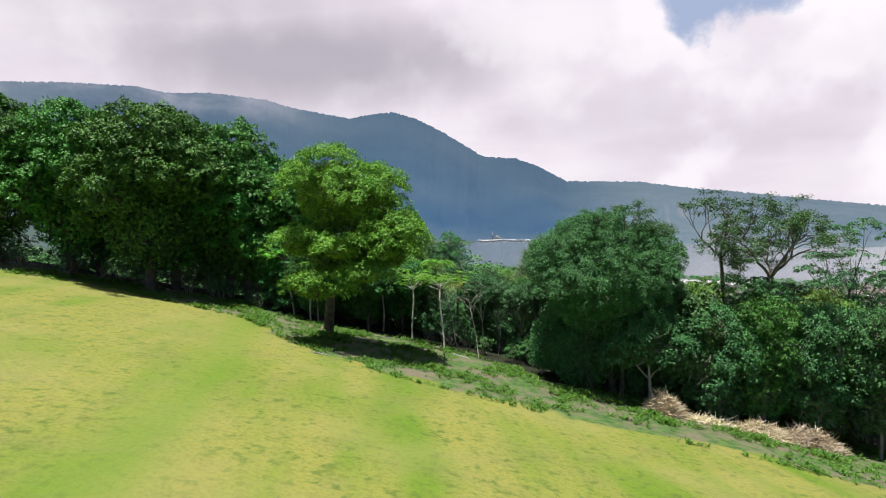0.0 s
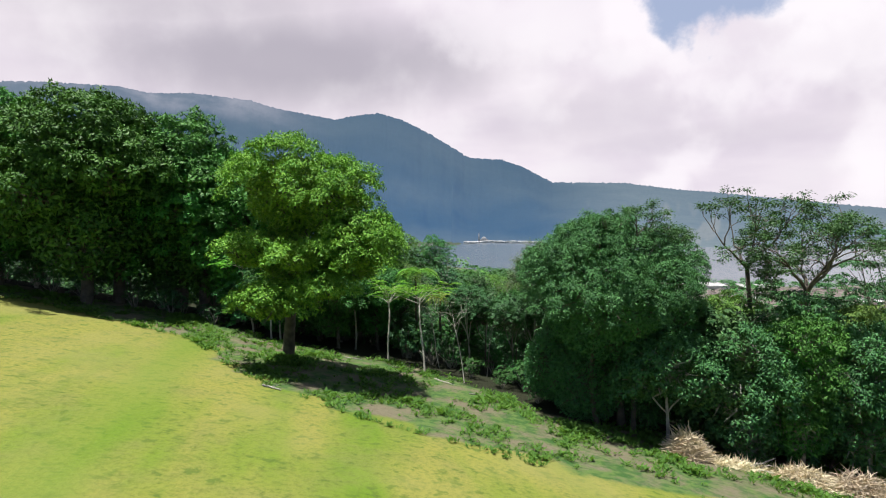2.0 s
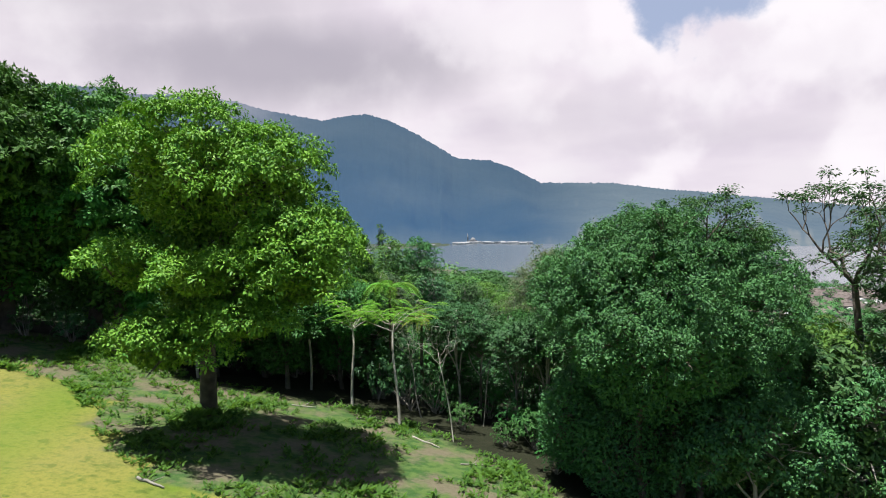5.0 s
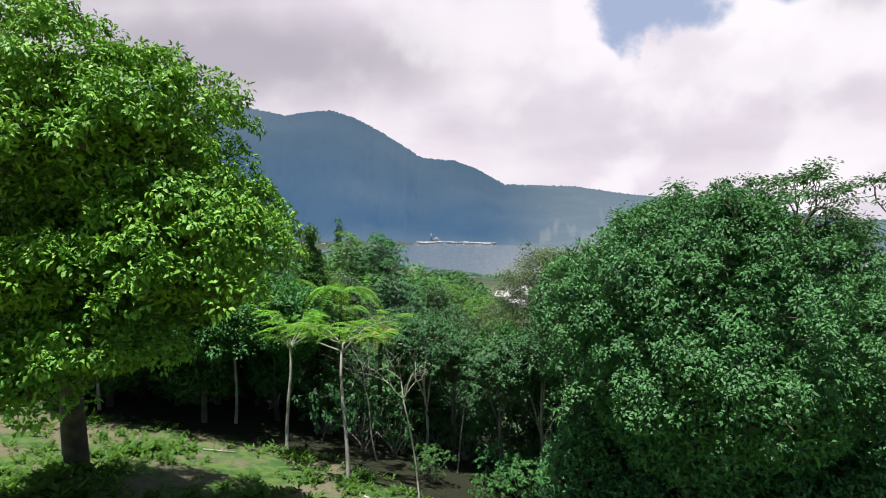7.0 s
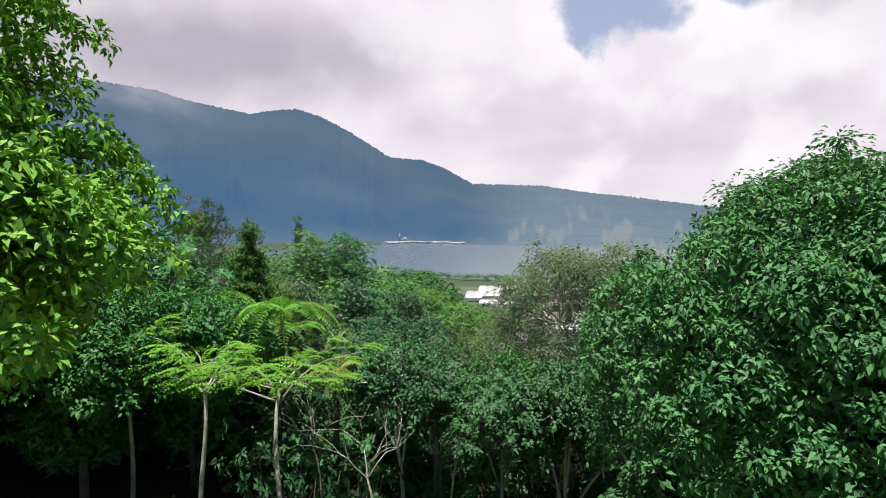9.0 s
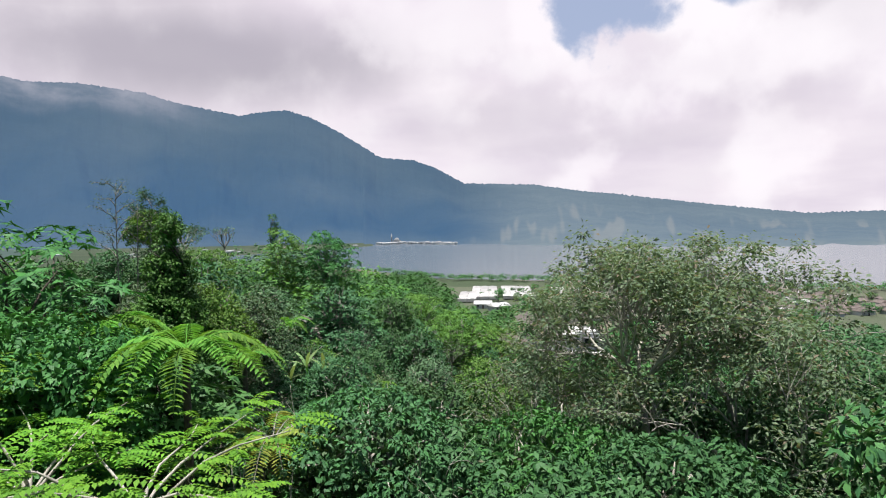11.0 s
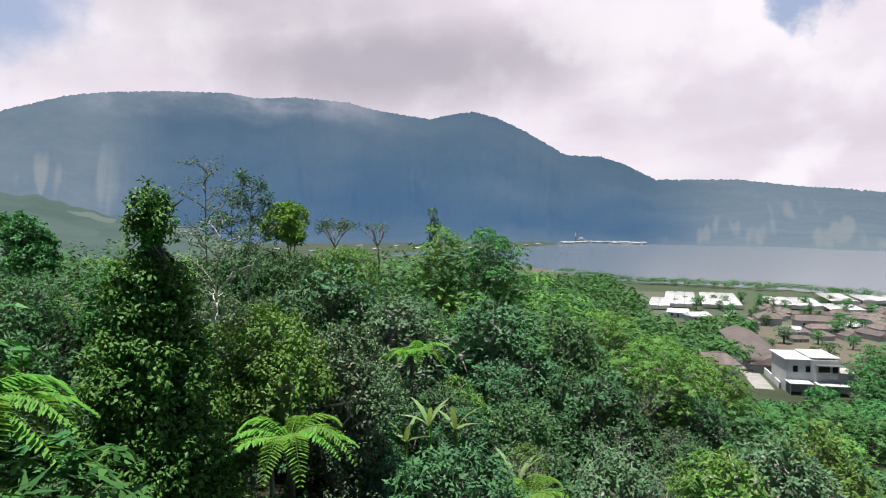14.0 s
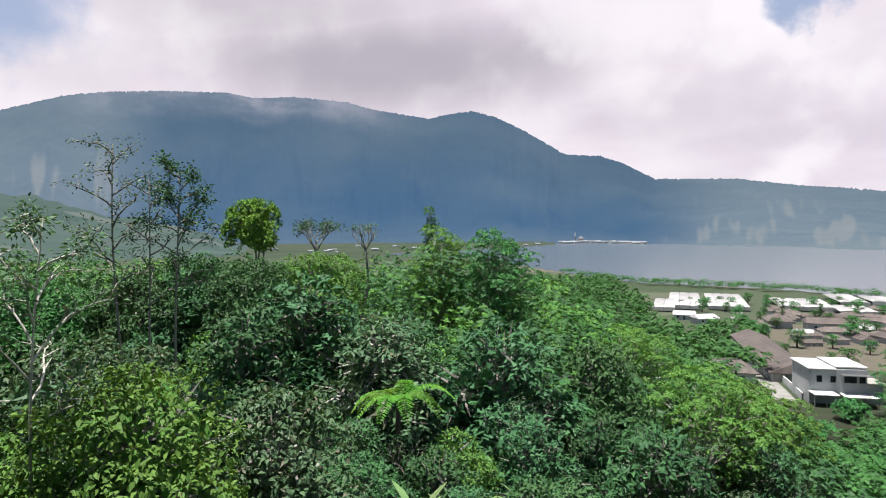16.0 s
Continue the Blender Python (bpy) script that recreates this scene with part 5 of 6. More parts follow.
# thicket at the meadow's edge
rng = np.random.default_rng(9)
SHRUBS = [bush("shrub", -26.5, 75.0, 2.6, 1.3, LEAF_MID, "round green shrub at the meadow's edge", 130, 8, 200, 0.2, group="shrubs at the meadow's edge"),
          bush("shrub", 33.0, 52.0, 4.5, 2.4, LEAF_DEEP, "tall dark green shrub in the thicket", 131, 12, 130, 0.26, group="shrubs at the meadow's edge"),
          bush("shrub", 24.5, 51.5, 4.5, 2.4, LEAF_MID, "tall green shrub in the thicket", 132, 12, 130, 0.26, group="shrubs at the meadow's edge"),
          broadleaf("understory_tree", 8.2, 64.5, 8.6, 2.7, LEAF_SHADY, "thin-stemmed leafy tree shading the forest floor", 133, clumps=26, clump_r=1.05, per=130, size=0.24, flat=0.5, base=0.58, low=-0.6, twigs=1, trunk_r=0.08, bark=BARK, stems=2, core=16, group="understory trees")]
for x, y, k, s in ((-23.5, 73, 0, 0.9), (-21.8, 71, 0, 1.0), (-31, 73.5, 0, 1.2), (-20, 77, 2, 1.0), (-25, 80, 1, 1.2), (-34, 78, 1, 1.3), (-43, 76, 1, 1.2), (-48, 78, 2, 1.2), (-57, 78, 1, 1.3), (-16, 74, 1, 1.1),
                   (-12, 76, 1, 1.2), (-9, 73, 1, 0.9), (-8, 77, 2, 1.1), (-2, 76, 1, 0.9), (9, 70, 1, 1.2), (13, 61, 1, 0.7), (19, 58, 1, 1.4), (24, 57, 2, 1.7),
                   (29, 56, 2, 2.0), (33, 57, 1, 2.2), (37, 52, 2, 1.8), (42, 56, 1, 2.0), (27.5, 53, 2, 1.0), (30.5, 53, 2, 1.0), (37, 51, 2, 1.3), (41, 50, 2, 1.4), (46, 44, 2, 1.6), (21.4, 54.5, 2, 0.9),
                   (10.8, 69.5, 2, 1.5), (-60, 75, 1, 1.2), (-51, 72.5, 2, 1.0), (-45, 72, 2, 0.9), (-40, 74, 1, 1.1), (-36, 73, 2, 0.8), (-29, 75.5, 1, 1.0), (-27, 73, 2, 0.7), (-64, 77, 2, 1.1), (9, 62, 1, 0.7), (-1.5, 70, 1, 0.9), (21, 66, 1, 1.5), (26, 66, 2, 1.6), (33, 68, 2, 1.6), (40, 68, 1, 1.8), (14, 72, 1, 1.3), (20, 75, 2, 1.4), (27, 76, 1, 1.6), (35, 78, 2, 1.7), (8, 76, 2, 0.9), (12, 80, 2, 0.9), (6.2, 68, 3, 0.95), (12.6, 65.6, 3, 1.0), (4.6, 70.5, 3, 0.8), (10.2, 67.5, 3, 0.9), (5.3, 70.6, 1, 0.52), (8.3, 64.6, 1, 0.64), (13.8, 61.6, 1, 0.75), (10.4, 66.6, 1, 0.69), (13.4, 66.19999999999999, 1, 0.78), (4.4, 64.1, 1, 0.52), (7.0, 61.6, 1, 0.46), (9.4, 57.6, 1, 0.52), (9.8, 62.6, 1, 0.69), (3.0, 68.1, 1, 0.46), (6.8, 68.6, 1, 0.64), (11.8, 55.6, 1, 0.58)):
    copy_thing(SHRUBS[k], pose(x, y, land(x, y) - 0.1, 0, 0, rng.uniform(0, 360)) @ Matrix.Scale(s, 4))


# low growth that hides the forest floor
UNDER = bush("forest_shrub", 2.4, 84.0, 2.2, 1.7, LEAF_SHADY, "low leafy shrub under the trees of the slope", 135, 9, 110, 0.23, group="forest shrubs")
for x, y in scatter(rng, -20, 26, 74, 104, 3.4, lambda x, y: y > along(WOODS, x) + 3):
    copy_thing(UNDER, pose(x, y, land(x, y) - 0.1, 0, 0, rng.uniform(0, 360)) @ Matrix.Scale(rng.uniform(0.7, 1.25), 4))

for x, y, k in ((-1.9, 81.2, 1.9), (-0.3, 81.0, 1.9), (-1.2, 80.4, 1.8), (-1.8, 99.4, 1.6), (-0.3, 99.2, 1.6), (0.8, 67.8, 1.5), (2.6, 67.9, 1.5), (-2.0, 69.6, 1.8), (0.2, 69.2, 1.7)):
    copy_thing(UNDER, pose(x, y, land(x, y) - 0.1, 0, 0, rng.uniform(0, 360)) @ Matrix.Diagonal((k * 0.8, k * 0.8, k * 1.2, 1)))

# bare grey scrub between the trees
SCRUB = forked("dry_scrub", 4.2, 84.5, 1.2, LEAF_GREY, "dry grey scrub of thin upright twigs", 170, 1.0, 0.035, 3, 0.6, 0.3, 4, 6, 0.16, bark=BARK_GREY, group="dry scrub")
for x, y in scatter(rng, -18, 30, 79, 108, 7.5, lambda x, y: True):
    k = rng.uniform(0.6, 1.25)
    copy_thing(SCRUB, pose(x, y, land(x, y) + crown_height(x, y) * rng.uniform(0.1, 0.45), 0, 0, rng.uniform(0, 360)) @ Matrix.Scale(k, 4))


# weeds and tufts on the strip between meadow and wood
def weed_cover():
    rng = np.random.default_rng(31)
    roots, ways, sizes = [], [], []
    while len(roots) < 42000:
        x, y = rng.uniform(-48, 46), rng.uniform(36, 74)
        lo, hi = along(EDGE, x), along(WOODS, x)
        thick = noise.noise(Vector((x * 0.23, y * 0.23, 2))) + 0.6 * noise.noise(Vector((x * 0.7, y * 0.7, 5)))
        if not lo - 1.2 < y < hi + 2 or thick < rng.uniform(-0.25, 0.5):
            continue
        z = land(x, y)
        high = rng.uniform(0.12, 0.34) * (1.6 if thick > 0.5 else 1.0)
        for _ in range(6):
            a = rng.uniform(0, 2 * math.pi)
            roots.append((x + rng.uniform(-0.15, 0.15), y + rng.uniform(-0.15, 0.15), z + rng.uniform(-0.02, 0.1)))
            ways.append((math.cos(a) * 0.8, math.sin(a) * 0.8, rng.uniform(0.3, 1.4)))
            sizes.append(high * rng.uniform(0.7, 1.5))
    return np.array(roots), np.array(ways), np.array(sizes)


roots, ways, sizes = weed_cover()
me = leaf_mesh("weeds", roots, ways, np.tile((0.0, 0.0, 1.0), (len(roots), 1)), sizes, sizes * 0.4, WEED)
tagged(new("weeds", me), "low green weeds and tufts on the bare verge", "weeds", kind="stuff")


def brush_pile(x, y, wide, deep, high, seed, label, sticks=420, upright=0.4):
    """A heap of dry cut stalks."""
    rng = np.random.default_rng(seed)
    ob = thing("brush_pile", x, y, land(x, y) - 0.05, label, "brush pile")
    n = sticks * 3
    a = rng.uniform(0, 2 * math.pi, n)
    r = np.sqrt(rng.uniform(0, 1, n))
    px, py = np.cos(a) * r * wide, np.sin(a) * r * deep
    zz = np.array([land(x + u, y + v) for u, v in zip(px, py)]) - land(x, y)
    roots = np.stack([px, py, zz + rng.uniform(0, 1, n) * high * (1 - r ** 2)], 1)
    ways = np.stack([rng.normal(size=n), rng.normal(size=n), np.abs(rng.normal(size=n)) * upright], 1)
    part("straw", leaf_mesh("straw", roots, ways, unit(rng.normal(size=(n, 3))), rng.uniform(0.4, 1.1, n), 0.07, STRAW, 0.1), ob)
    for i in range(7):
        wood = Build()
        p = np.array((rng.uniform(-wide, wide) * 0.7, rng.uniform(-deep, deep) * 0.7, high * 0.3))
        q = p + np.array((rng.uniform(-1.6, 1.6), rng.uniform(-0.8, 0.8), rng.uniform(-0.2, 0.7)))
        wood.tube(bend(rng, p, q, 4, 0.08), np.linspace(0.04, 0.015, 4), 5)
        part("stick", wood.mesh("stick", BARK_PALE), ob)
    return ob


brush_pile(17.7, 48.2, 1.3, 0.9, 1.7, 180, "heap of dry straw-coloured stalks at the wood's edge", 900, 0.45)
brush_pile(24.6, 46.6, 2.2, 1.1, 1.1, 181, "low heap of dry straw-coloured cuttings on bare earth", 700)
brush_pile(28.4, 46.6, 2.6, 1.2, 1.5, 182, "broad heap of dry straw-coloured cuttings on bare earth", 800)
brush_pile(21.0, 47.6, 2.0, 0.8, 0.25, 183, "scattered dry stalks on bare earth", 250)


def fallen(x, y, turn, long, thick, seed, label="pale fallen branch lying on the verge"):
    rng = np.random.default_rng(seed)
    ob = thing("fallen_branch", x, y, land(x, y) + thick * 0.8, label, "branch", turn=turn)
    way = Vector((math.cos(radians(turn)), math.sin(radians(turn))))
    wood = Build()
    pts = [(u, rng.uniform(-0.05, 0.05), land(x + way.x * u, y + way.y * u) - land(x, y) + thick * 0.2) for u in np.linspace(-long / 2, long / 2, 7)]
    wood.tube(pts, np.linspace(thick, thick * 0.55, 7), 7)
    part("bough", wood.mesh("bough", BARK_PALE), ob)
    side = Build()
    side.tube([pts[3], (pts[3][0] + 0.25, 0.18, pts[3][2] + 0.12), (pts[3][0] + 0.45, 0.3, pts[3][2] + 0.2)], (thick * 0.5, thick * 0.35, thick * 0.15), 5)
    part("side_branch", side.mesh("side_branch", BARK_PALE), ob)


for i, (x, y, a, ln, th) in enumerate(((-9.8, 48.6, -25, 1.5, 0.07), (-2.0, 63.5, 30, 1.8, 0.06), (1.8, 60.0, -40, 2.2, 0.06), (-6.5, 64.2, 10, 1.6, 0.05), (25.0, 48.8, 15, 2.4, 0.05), (30.0, 47.0, -30, 2.6, 0.05), (4.5, 57.0, 20, 1.6, 0.05), (12.0, 50.0, -15, 1.9, 0.05))):
    fallen(x, y, a, ln, th, 190 + i)

# ---- the village by the lake ----
ROOF_TILE = rough_stuff("roof_tiles", (0.1, 0.082, 0.074), (0.2, 0.168, 0.15), 0.4, 0.85, 0.5, 12)
ROOF_BROWN = rough_stuff("brown_roofing", (0.1, 0.08, 0.074), (0.17, 0.14, 0.125), 0.25, 0.8, 0.4, 14)
ROOF_WHITE = rough_stuff("white_sheet_roofing", (0.52, 0.52, 0.52), (0.64, 0.64, 0.63), 0.3, 0.5, 0.1, 10)
TARP = rough_stuff("greenhouse_film", (0.36, 0.36, 0.355), (0.52, 0.51, 0.5), 0.2, 0.45, 0.1, 10)
PLASTER = rough_stuff("pale_plaster", (0.5, 0.52, 0.53), (0.64, 0.65, 0.64), 0.3, 0.85, 0.1, 10)
CONCRETE = rough_stuff("worn_concrete", (0.3, 0.29, 0.27), (0.42, 0.41, 0.38), 0.4, 0.9, 0.2, 10)
# far shore walls: greyed, with distance haze put into their base colour
FAR_WALL = rough_stuff("hazed_pale_walls", (0.27, 0.29, 0.31), (0.42, 0.43, 0.44), 0.05, 0.9, 0.1, 10)
STEEL = rough_stuff("grey_steel", (0.25, 0.25, 0.26), (0.35, 0.35, 0.36), 1.0, 0.5, 0.1, 6, 0.6)
GLASS = rough_stuff("dark_window_glass", (0.012, 0.015, 0.018), (0.03, 0.035, 0.04), 0.5, 0.08, 0.0)


def block_mesh(name, boxes, mat, bevel=0.0):
    """Boxes (x0, x1, y0, y1, z0, z1) of one part."""
    bm = bmesh.new()
    for x0, x1, y0, y1, z0, z1 in boxes:
        m = Matrix.LocRotScale(((x0 + x1) / 2, (y0 + y1) / 2, (z0 + z1) / 2), None, (x1 - x0, y1 - y0, z1 - z0))
        bmesh.ops.create_cube(bm, size=1, matrix=m)
    if bevel:
        bmesh.ops.bevel(bm, geom=bm.edges[:], offset=bevel, segments=1, affect="EDGES")
    me = bpy.data.meshes.new(name)
    bm.to_mesh(me)
    bm.free()
    me.materials.append(mat)
    return me


def roof_mesh(name, w, d, z, rise, over, hip, mat):
    """A pitched roof with thickness; hip: how far the ridge stops short of the gables."""
    x, y = w / 2 + over, d / 2 + over
    rx = max(0.0, x - hip)
    top = [(-x, -y, z), (x, -y, z), (x, y, z), (-x, y, z), (-rx, 0, z + rise), (rx, 0, z + rise)]
    verts = top + [(a, b, c - 0.18) for a, b, c in top]
    faces = [(0, 1, 5, 4), (2, 3, 4, 5), (1, 2, 5), (3, 0, 4), (7, 6, 10, 11), (9, 8, 11, 10), (8, 7, 11), (6, 9, 10)]
    faces += [(i, 6 + i, 6 + (i + 1) % 4, (i + 1) % 4) for i in range(4)]
    me = bpy.data.meshes.new(name)
    me.from_pydata(verts, [], faces)
    me.materials.append(mat)
    return me


def house(x, y, w, d, h, turn, roof, label, rise=2.2, hip=3.0, group="village houses"):
    ob = thing("house", x, y, land(x, y) - 0.1, label, "house", group, turn)
    part("wall", block_mesh("wall", [(-w / 2, w / 2, -d / 2, d / 2, -1.2, h)], PLASTER), ob)
    rf = part("roof", roof_mesh("roof", w, d, h + 0.02, rise, 0.7, hip, roof), ob)
    part("ridge_cap", block_mesh("ridge_cap", [(-w / 2 + hip - 0.8, w / 2 - hip + 0.8, -0.18, 0.18, h + rise - 0.08, h + rise + 0.14)], roof, 0.03), rf)
    part("door", block_mesh("door", [(-0.45, 0.45, -d / 2 - 0.05, -d / 2 + 0.02, 0.1, 2.1)], ROOF_BROWN), ob)
    for k in (-1, 1):
        win = part("window", block_mesh("window", [(k * w * 0.3 - 0.6, k * w * 0.3 + 0.6, -d / 2 - 0.06, -d / 2 + 0.02, 1.0, 2.2)], PLASTER), ob)
        part("pane", block_mesh("pane", [(k * w * 0.3 - 0.5, k * w * 0.3 + 0.5, -d / 2 - 0.075, -d / 2 - 0.062, 1.1, 2.1)], GLASS), win)
    return ob


def greenhouse(x, y, w, d, bays, turn, label):
    """Rows of low arched tunnels of white film on steel posts."""
    ob = thing("greenhouse", x, y, land(x, y) - 0.1, label, "greenhouse", "greenhouses by the lake", turn)
    wide = w / bays
    for i in range(bays):
        x0 = -w / 2 + i * wide
        n, verts, faces = 9, [], []
        for yy in (-d / 2, d / 2):
            for shell in (0, 0.06):
                for k in range(n):
                    a = math.pi * k / (n - 1)
                    verts.append((x0 + wide / 2 - math.cos(a) * (wide / 2 - 0.05 - shell), yy, 2.6 + math.sin(a) * (wide * 0.06 - shell)))
        for k in range(n - 1):
            faces += [(k, k + 1, 2 * n + k + 1, 2 * n + k), (n + k + 1, n + k, 3 * n + k, 3 * n + k + 1), (k + 1, k, n + k, n + k + 1), (2 * n + k, 2 * n + k + 1, 3 * n + k + 1, 3 * n + k)]
        me = bpy.data.meshes.new("roof_bay")
        me.from_pydata(verts, [], faces)
        me.materials.append(TARP)
        me.polygons.foreach_set("use_smooth", [True] * len(faces))
        part("roof_bay", me, ob)
        part("end_wall", block_mesh("end_wall", [(x0 + 0.1, x0 + wide - 0.1, -d / 2, -d / 2 + 0.05, 0.9, 2.7)], TARP), ob)
        for k in range(3):
            part("post", block_mesh("post", [(x0 - 0.05, x0 + 0.05, -d / 2 + d * k / 2 - 0.05, -d / 2 + d * k / 2 + 0.05, -0.8, 2.65)], STEEL), ob)
    return ob


GH = "long white plastic-film greenhouse tunnels on steel posts"
for x, y, w, d, b in ((96, 432, 17, 66, 3), (117, 428, 20, 64, 4), (80, 410, 11, 40, 2), (152, 416, 26, 40, 4), (186, 440, 14, 44, 2), (205, 436, 20, 30, 3), (232, 420, 24, 30, 4), (165, 390, 16, 24, 2)):
    greenhouse(x, y, w, d, b, -14, GH)

rng = np.random.default_rng(12)
TYPES = [house(95, 330, 13, 8, 3.0, 10, ROOF_TILE, "low house with a red-brown tiled hip roof"), house(112, 345, 11, 9, 3.2, 80, ROOF_TILE, "low house with a red-brown tiled hip roof", 2.6, 4.0),
         house(128, 338, 15, 8, 3.2, -12, ROOF_BROWN, "low house with a dull brown pitched roof", 2.0, 1.0), house(84, 352, 9, 7, 2.8, 15, ROOF_WHITE, "low house with a white sheet roof", 1.5, 0.5)]
for x, y in scatter(rng, 88, 290, 262, 402, 10.0, lambda x, y: x > 66 + (y - 225) * 0.27 + 16 and land(x, y) < -27 and not (x > 135 and y > 380 and x < 175) and min((x - a) ** 2 + (y - b) ** 2 for a, b in ((95, 330), (112, 345), (128, 338), (84, 352))) > 120 and y > 300 - (x - 95) * 0.1):
    pick = rng.choice(4, p=(0.4, 0.27, 0.23, 0.1))
    copy_thing(TYPES[pick], pose(x, y, land(x, y) - 0.1, 0, 0, rng.choice((0, 90)) + rng.uniform(-16, 16)) @ Matrix.Scale(rng.uniform(0.45, 0.75), 4))
house(51.5, 226, 14, 8, 3.0, -6, ROOF_TILE, "low house with a red tiled roof at the wood's edge", 2.2, 3.0)
house(79, 366, 9, 8, 2.6, -14, ROOF_WHITE, "low shed with a white sheet roof beside the fields", 1.4, 0.4)


def long_hall():
    ob = thing("long_hall", 71.5, 250, land(71.5, 250) - 0.1, "long hall with a dull brown sheet roof along the lane", "hall", turn=-9)
    part("wall", block_mesh("wall", [(-4.5, 4.5, -26, 26, -2.5, 4.6)], PLASTER), ob)
    me = roof_mesh("roof", 52, 9, 4.62, 2.2, 0.8, 0.8, ROOF_BROWN)
    me.transform(Matrix.Rotation(radians(90), 4, "Z"))
    part("roof", me, ob)
    for k in range(9):
        y = -23 + k * 5.6
        win = part("window", block_mesh("window", [(-4.56, -4.48, y, y + 1.8, 1.6, 3.0)], STEEL), ob)
        part("pane", block_mesh("pane", [(-4.575, -4.565, y + 0.1, y + 1.7, 1.7, 2.9)], GLASS), win)
    part("end_wall", block_mesh("end_wall", [(-4.2, 4.2, -26.3, -26.02, -2.4, 4.4)], CONCRETE), ob)
    return ob


def white_house():
    x, y = 67.6, 208.0
    ob = thing("white_building", x, y, -26.2, "two-storey white building with white sheet roofs and dark windows", "building", turn=-4)
    ob.scale = (0.66, 0.85, 0.98)
    part("wall", block_mesh("wall", [(-8, 8, -5, 6, -5, 6.4)], PLASTER), ob)
    part("roof", block_mesh("roof", [(-8.6, -0.6, -5.8, 6.6, 6.42, 6.62), (-0.5, 8.4, -4.6, 6.6, 6.7, 6.95)], ROOF_WHITE, 0.04), ob)
    part("porch_roof", block_mesh("porch_roof", [(-8.4, -1.4, -9.2, -5.05, 1.7, 1.9)], ROOF_WHITE, 0.04), ob)
    part("porch_roof", block_mesh("porch_roof", [(0.2, 9.2, -9.0, -5.05, 1.4, 1.6)], ROOF_WHITE, 0.04), ob)
    part("eave", block_mesh("eave", [(0.4, 9.0, -7.2, -5.05, 5.4, 5.55)], STEEL), ob)
    for a in (-8.2, -4.9, -1.6, 0.4, 4.6, 9.0):
        part("post", block_mesh("post", [(a - 0.1, a + 0.1, -8.9, -8.7, -5, 1.4)], CONCRETE), ob)
    for a, b in ((-6.0, -4.4), (-2.2, -0.6), (1.6, 5.2), (5.8, 7.6)):
        win = part("window", block_mesh("window", [(a, b, -5.06, -4.98, 3.6, 5.1)], STEEL), ob)
        part("pane", block_mesh("pane", [(a + 0.12, b - 0.12, -5.08, -5.065, 3.72, 4.98)], GLASS), win)
    part("wing", block_mesh("wing", [(8.05, 13.0, -4, 4, -5, 3.4)], PLASTER), ob)
    part("wing_roof", block_mesh("wing_roof", [(8.02, 13.6, -4.6, 4.6, 3.42, 3.6)], CONCRETE), ob)
    return ob


long_hall()
white_house()


def ribbon(name, line, wide, mat, lift, label, category, thick=0.25):
    """A strip that follows the ground."""
    verts, faces = [], []
    pts = []
    for (x0, y0), (x1, y1) in zip(line, line[1:]):
        n = max(1, int(math.hypot(x1 - x0, y1 - y0) / 4))
        pts += [(x0 + (x1 - x0) * i / n, y0 + (y1 - y0) * i / n) for i in range(n)]
    pts.append(line[-1])
    for i, (x, y) in enumerate(pts):
        a, b = pts[max(0, i - 1)], pts[min(len(pts) - 1, i + 1)]
        d = Vector((b[0] - a[0], b[1] - a[1])).normalized()
        for s in (-1, 1):
            px, py = x - d.y * s * wide / 2, y + d.x * s * wide / 2
            verts += [(px, py, land(px, py) + lift), (px, py, land(px, py) + lift - thick)]
    for i in range(len(pts) - 1):
        o = i * 4
        faces += [(o, o + 2, o + 6, o + 4), (o + 1, o, o + 4, o + 5), (o + 2, o + 3, o + 7, o + 6)]
    me = bpy.data.meshes.new(name)
    me.from_pydata(verts, [], faces)
    me.materials.append(mat)
    return tagged(new(name, me), label, category, kind="structure")


ribbon("road", [(58, 205), (64, 235), (73, 272), (90, 330), (104, 372), (112, 392)], 4.0, CONCRETE, 0.12, "pale concrete lane between hall and fields", "lane")
ribbon("wall_lane", [(61.6, 206), (67.4, 235), (70.0, 246)], 0.3, PLASTER, 1.6, "low pale garden wall beside the lane", "wall", 2.2)

# trees between the houses, along the shore, and a dark conifer
VT = broadleaf("village_tree", 92, 318, 8, 3.4, LEAF_DEEP, "dark green garden tree among the houses", 140, clumps=13, clump_r=1.6, per=60, size=0.45, ratio=0.65, base=0.1, twigs=0, core=5, whorl=4, far=True, low=-0.9, group="village trees")
for x, y in scatter(rng, 40, 290, 215, 440, 13, lambda x, y: (x > 88 and rng.random() < 0.5) or (x < 56 and y < 300 and rng.random() < 0.6)):
    copy_thing(VT, pose(x, y, land(x, y) - 0.2, 0, 0, rng.uniform(0, 360)) @ Matrix.Scale(rng.uniform(0.45, 1.0), 4))
for x, y, h in ((91, 303, 9.0), (122, 365, 12.0), (137, 362, 9.0)):
    broadleaf("conifer", x, y, h, h * 0.16, LEAF_DEEP, "dark narrow conifer among the houses", 150 + int(x), clumps=22, clump_r=0.9, per=130, size=0.35, base=0.02, low=-0.9, trunk_r=0.15)
low_woods = [(x, y, rng.uniform(6, 10), rng.uniform(3, 4.5)) for x, y in scatter(rng, -150, 72, 186, 560, 8.0, lambda x, y: y < along(SHORE, x) - 12 and x < min(72, 40 + max(0, y - 190) * 0.13) and noise.noise(Vector((x * 0.02, y * 0.02, 9))) > -0.35)]
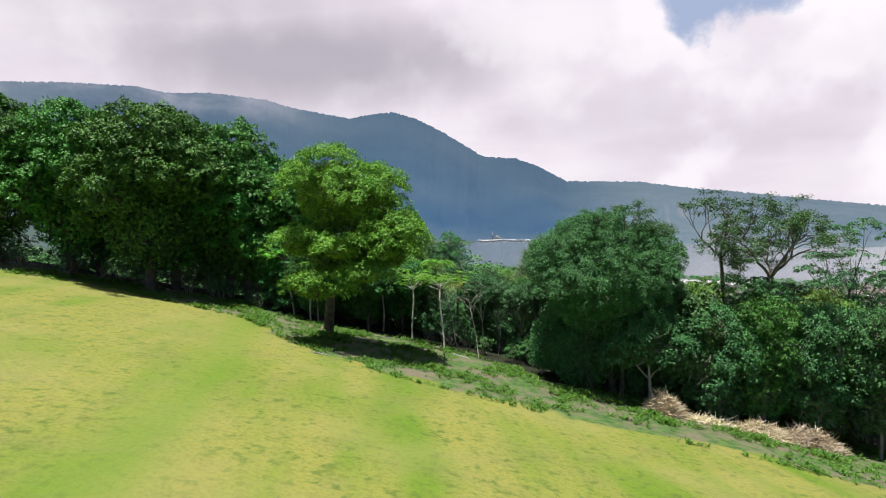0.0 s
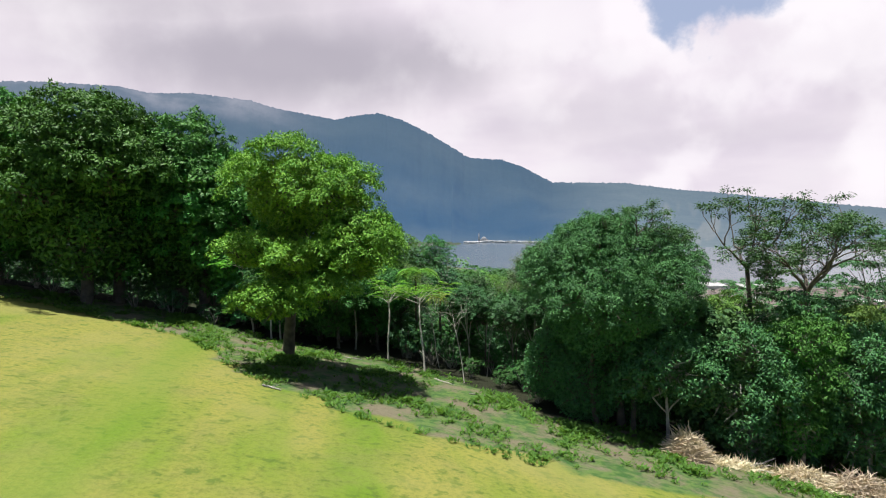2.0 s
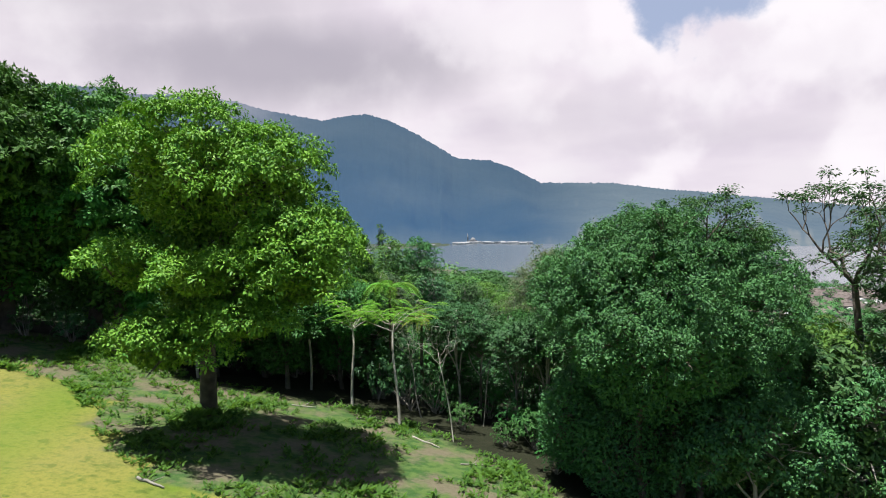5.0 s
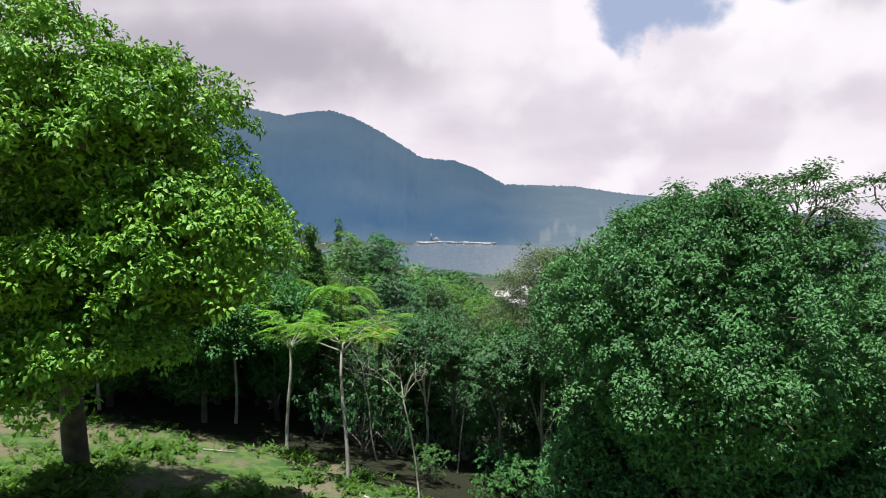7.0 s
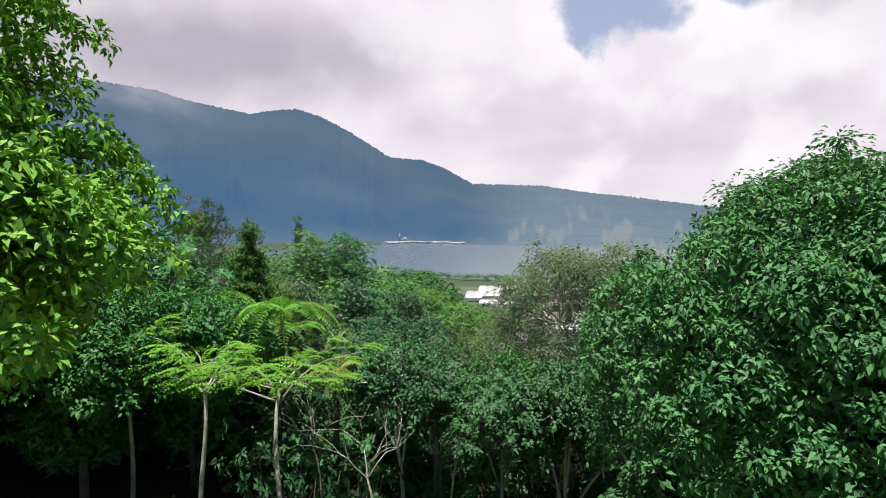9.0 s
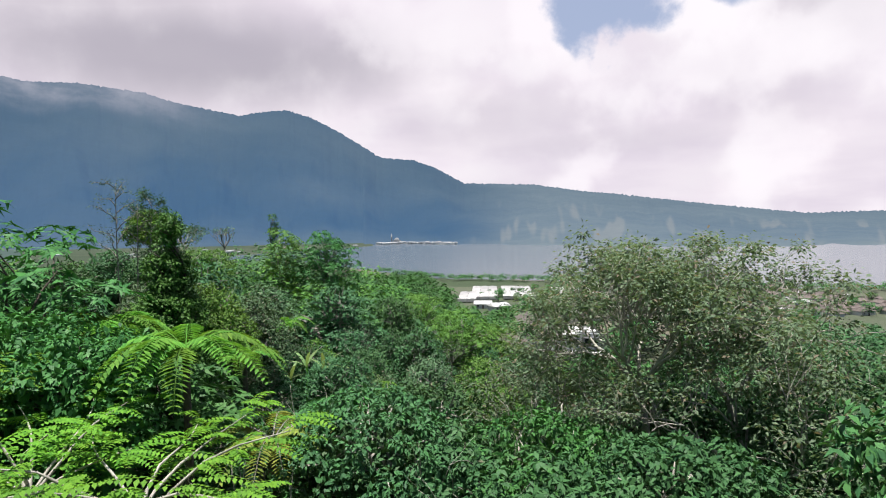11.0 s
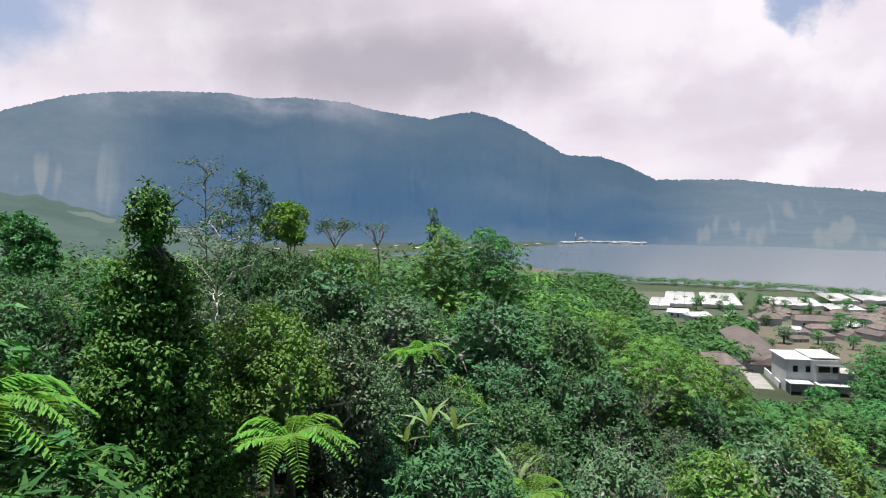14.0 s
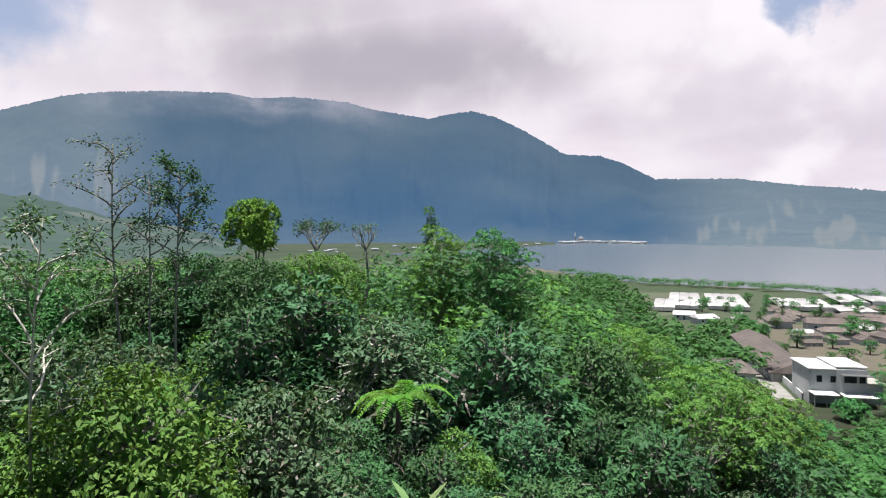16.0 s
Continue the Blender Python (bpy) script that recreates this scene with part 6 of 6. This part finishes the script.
low_woods += [(x, y, rng.uniform(4, 8), rng.uniform(2.4, 4.0)) for x, y in scatter(rng, 40, 96, 196, 330, 6.5, lambda x, y: (x < 60 + (y - 208) * 0.1 or y > 275) and (y > 214 or x < 50) and not (43 < x < 61 and 214 < y < 232) and x < 56 + (y - 200) * 0.32 and noise.noise(Vector((x * 0.05, y * 0.05, 4))) > -0.25)]
low_woods += [(x, y, rng.uniform(5, 9), rng.uniform(3.5, 6.0)) for x, y in scatter(rng, -620, -150, 160, 760, 15.0, lambda x, y: noise.noise(Vector((x * 0.012, y * 0.012, 2))) > 0.02 and y < along(SHORE, x) - 12)]
leaf_woods("low_woods", low_woods, LEAF_DEEP, 162, "dense green woods on the plain before the lake", 52, 1.5)
shore = [(x, along(SHORE, x) - rng.uniform(6, 34), rng.uniform(3.0, 6.0), rng.uniform(2.8, 4.8)) for x in np.arange(40, 420, 1.5)]
shore += [(x, y, rng.uniform(2.5, 5.5), rng.uniform(2.4, 4.5)) for x, y in scatter(rng, 60, 330, 380, 600, 12, lambda x, y: along(SHORE, x) - 42 < y < along(SHORE, x) - 5 and rng.random() < 0.75)]
leaf_woods("shore_bushes", shore, LEAF_DEEP, 160, "dark green bushes lining the lake shore", 260, 0.6)
side = [(x, y, rng.uniform(6, 10), rng.uniform(3, 4.5)) for x, y in scatter(rng, 60, 150, 130, 205, 6.0, lambda x, y: y < 203 and x > 78 + max(0, 185 - y) * 0.1 and not (58 < x < 88 and y > 190) and noise.noise(Vector((x * 0.04, y * 0.04, 3))) > -0.25)]
leaf_woods("side_woods", side, LEAF_MID, 161, "green trees on the slope above the village", 300, 0.7)

for i, (x, y, top, r) in enumerate(((37, 134, -9.5, 4.0), (44, 143, -12.0, 4.5), (28, 122, -7.0, 3.8), (33, 126, -9.5, 3.6), (24, 128, -6.5, 3.8), (29, 133, -10.5, 3.8), (41, 128, -9.0, 4.0), (53, 152, -14.5, 4.0), (58, 172, -20, 4.5), (67, 178, -21.5, 4.5), (50, 178, -22.0, 4.0), (73, 194, -15.5, 4.2), (78.5, 199, -15.0, 4.5), (84, 205, -15.0, 4.5), (70, 186, -19.0, 3.5), (64, 192, -22.5, 3.0), (90, 212, -16.0, 4.5))):
    broadleaf("slope_tree", x, y, up_to(x, y, top), r, LEAF_DEEP, "dark leafy tree standing above the village", 200 + i, clumps=40, clump_r=1.4, per=60, size=0.45, base=0.1, low=-0.9, twigs=1, flat=0.55, core=14, far=True, group="trees above the village")

# ---- beyond the water ----
FT = house(160, 2090, 26, 16, 6.0, 0, FAR_WALL, "small white house on the far shore", 3.0, 3.0, "far shore houses")
for i in range(30):
    x = 120 + 230 * (i / 30) ** 0.9 + rng.uniform(-5, 5)
    y = along(FAR_SHORE, x) + rng.uniform(18, 75)
    copy_thing(FT, pose(x, y, LAKE + 1.0, 0, 0, rng.uniform(-30, 30)) @ Matrix.Diagonal((rng.uniform(0.4, 1.1), rng.uniform(0.4, 1.0), rng.uniform(0.4, 0.8), 1)))


def mosque():
    x, y = 190.0, 2100.0
    ob = thing("mosque", x, y, LAKE + 1.0, "white mosque with a dome and slender minaret", "mosque")
    part("wall", block_mesh("wall", [(-14, 14, -12, 12, -2, 10)], FAR_WALL), ob)
    bm = bmesh.new()
    bmesh.ops.create_uvsphere(bm, u_segments=20, v_segments=12, radius=9, matrix=Matrix.Translation((0, 0, 10)))
    me = bpy.data.meshes.new("dome")
    bm.to_mesh(me)
    bm.free()
    me.materials.append(FAR_WALL)
    part("dome", me, ob)
    b = Build()
    b.tube([(-18, 0, -2), (-18, 0, 20), (-18, 0, 20.5), (-18, 0, 22), (-18, 0, 28), (-18, 0, 34)], (2.4, 2.0, 3.0, 2.0, 1.8, 0.1), 12)
    part("minaret", b.mesh("minaret", FAR_WALL), ob)


mosque()
for i in range(20):
    x, y = rng.uniform(-620, 60), rng.uniform(900, 1900)
    if y < along(FAR_SHORE, x) + 20:
        y = along(FAR_SHORE, x) + 40
    copy_thing(FT, pose(x, y, land(x, y) - 0.1, 0, 0, rng.uniform(-40, 40)) @ Matrix.Scale(rng.uniform(0.3, 0.65), 4))
greenhouse(-511, 622, 46, 14, 4, 35, "long white plastic-film greenhouse out on the plain")
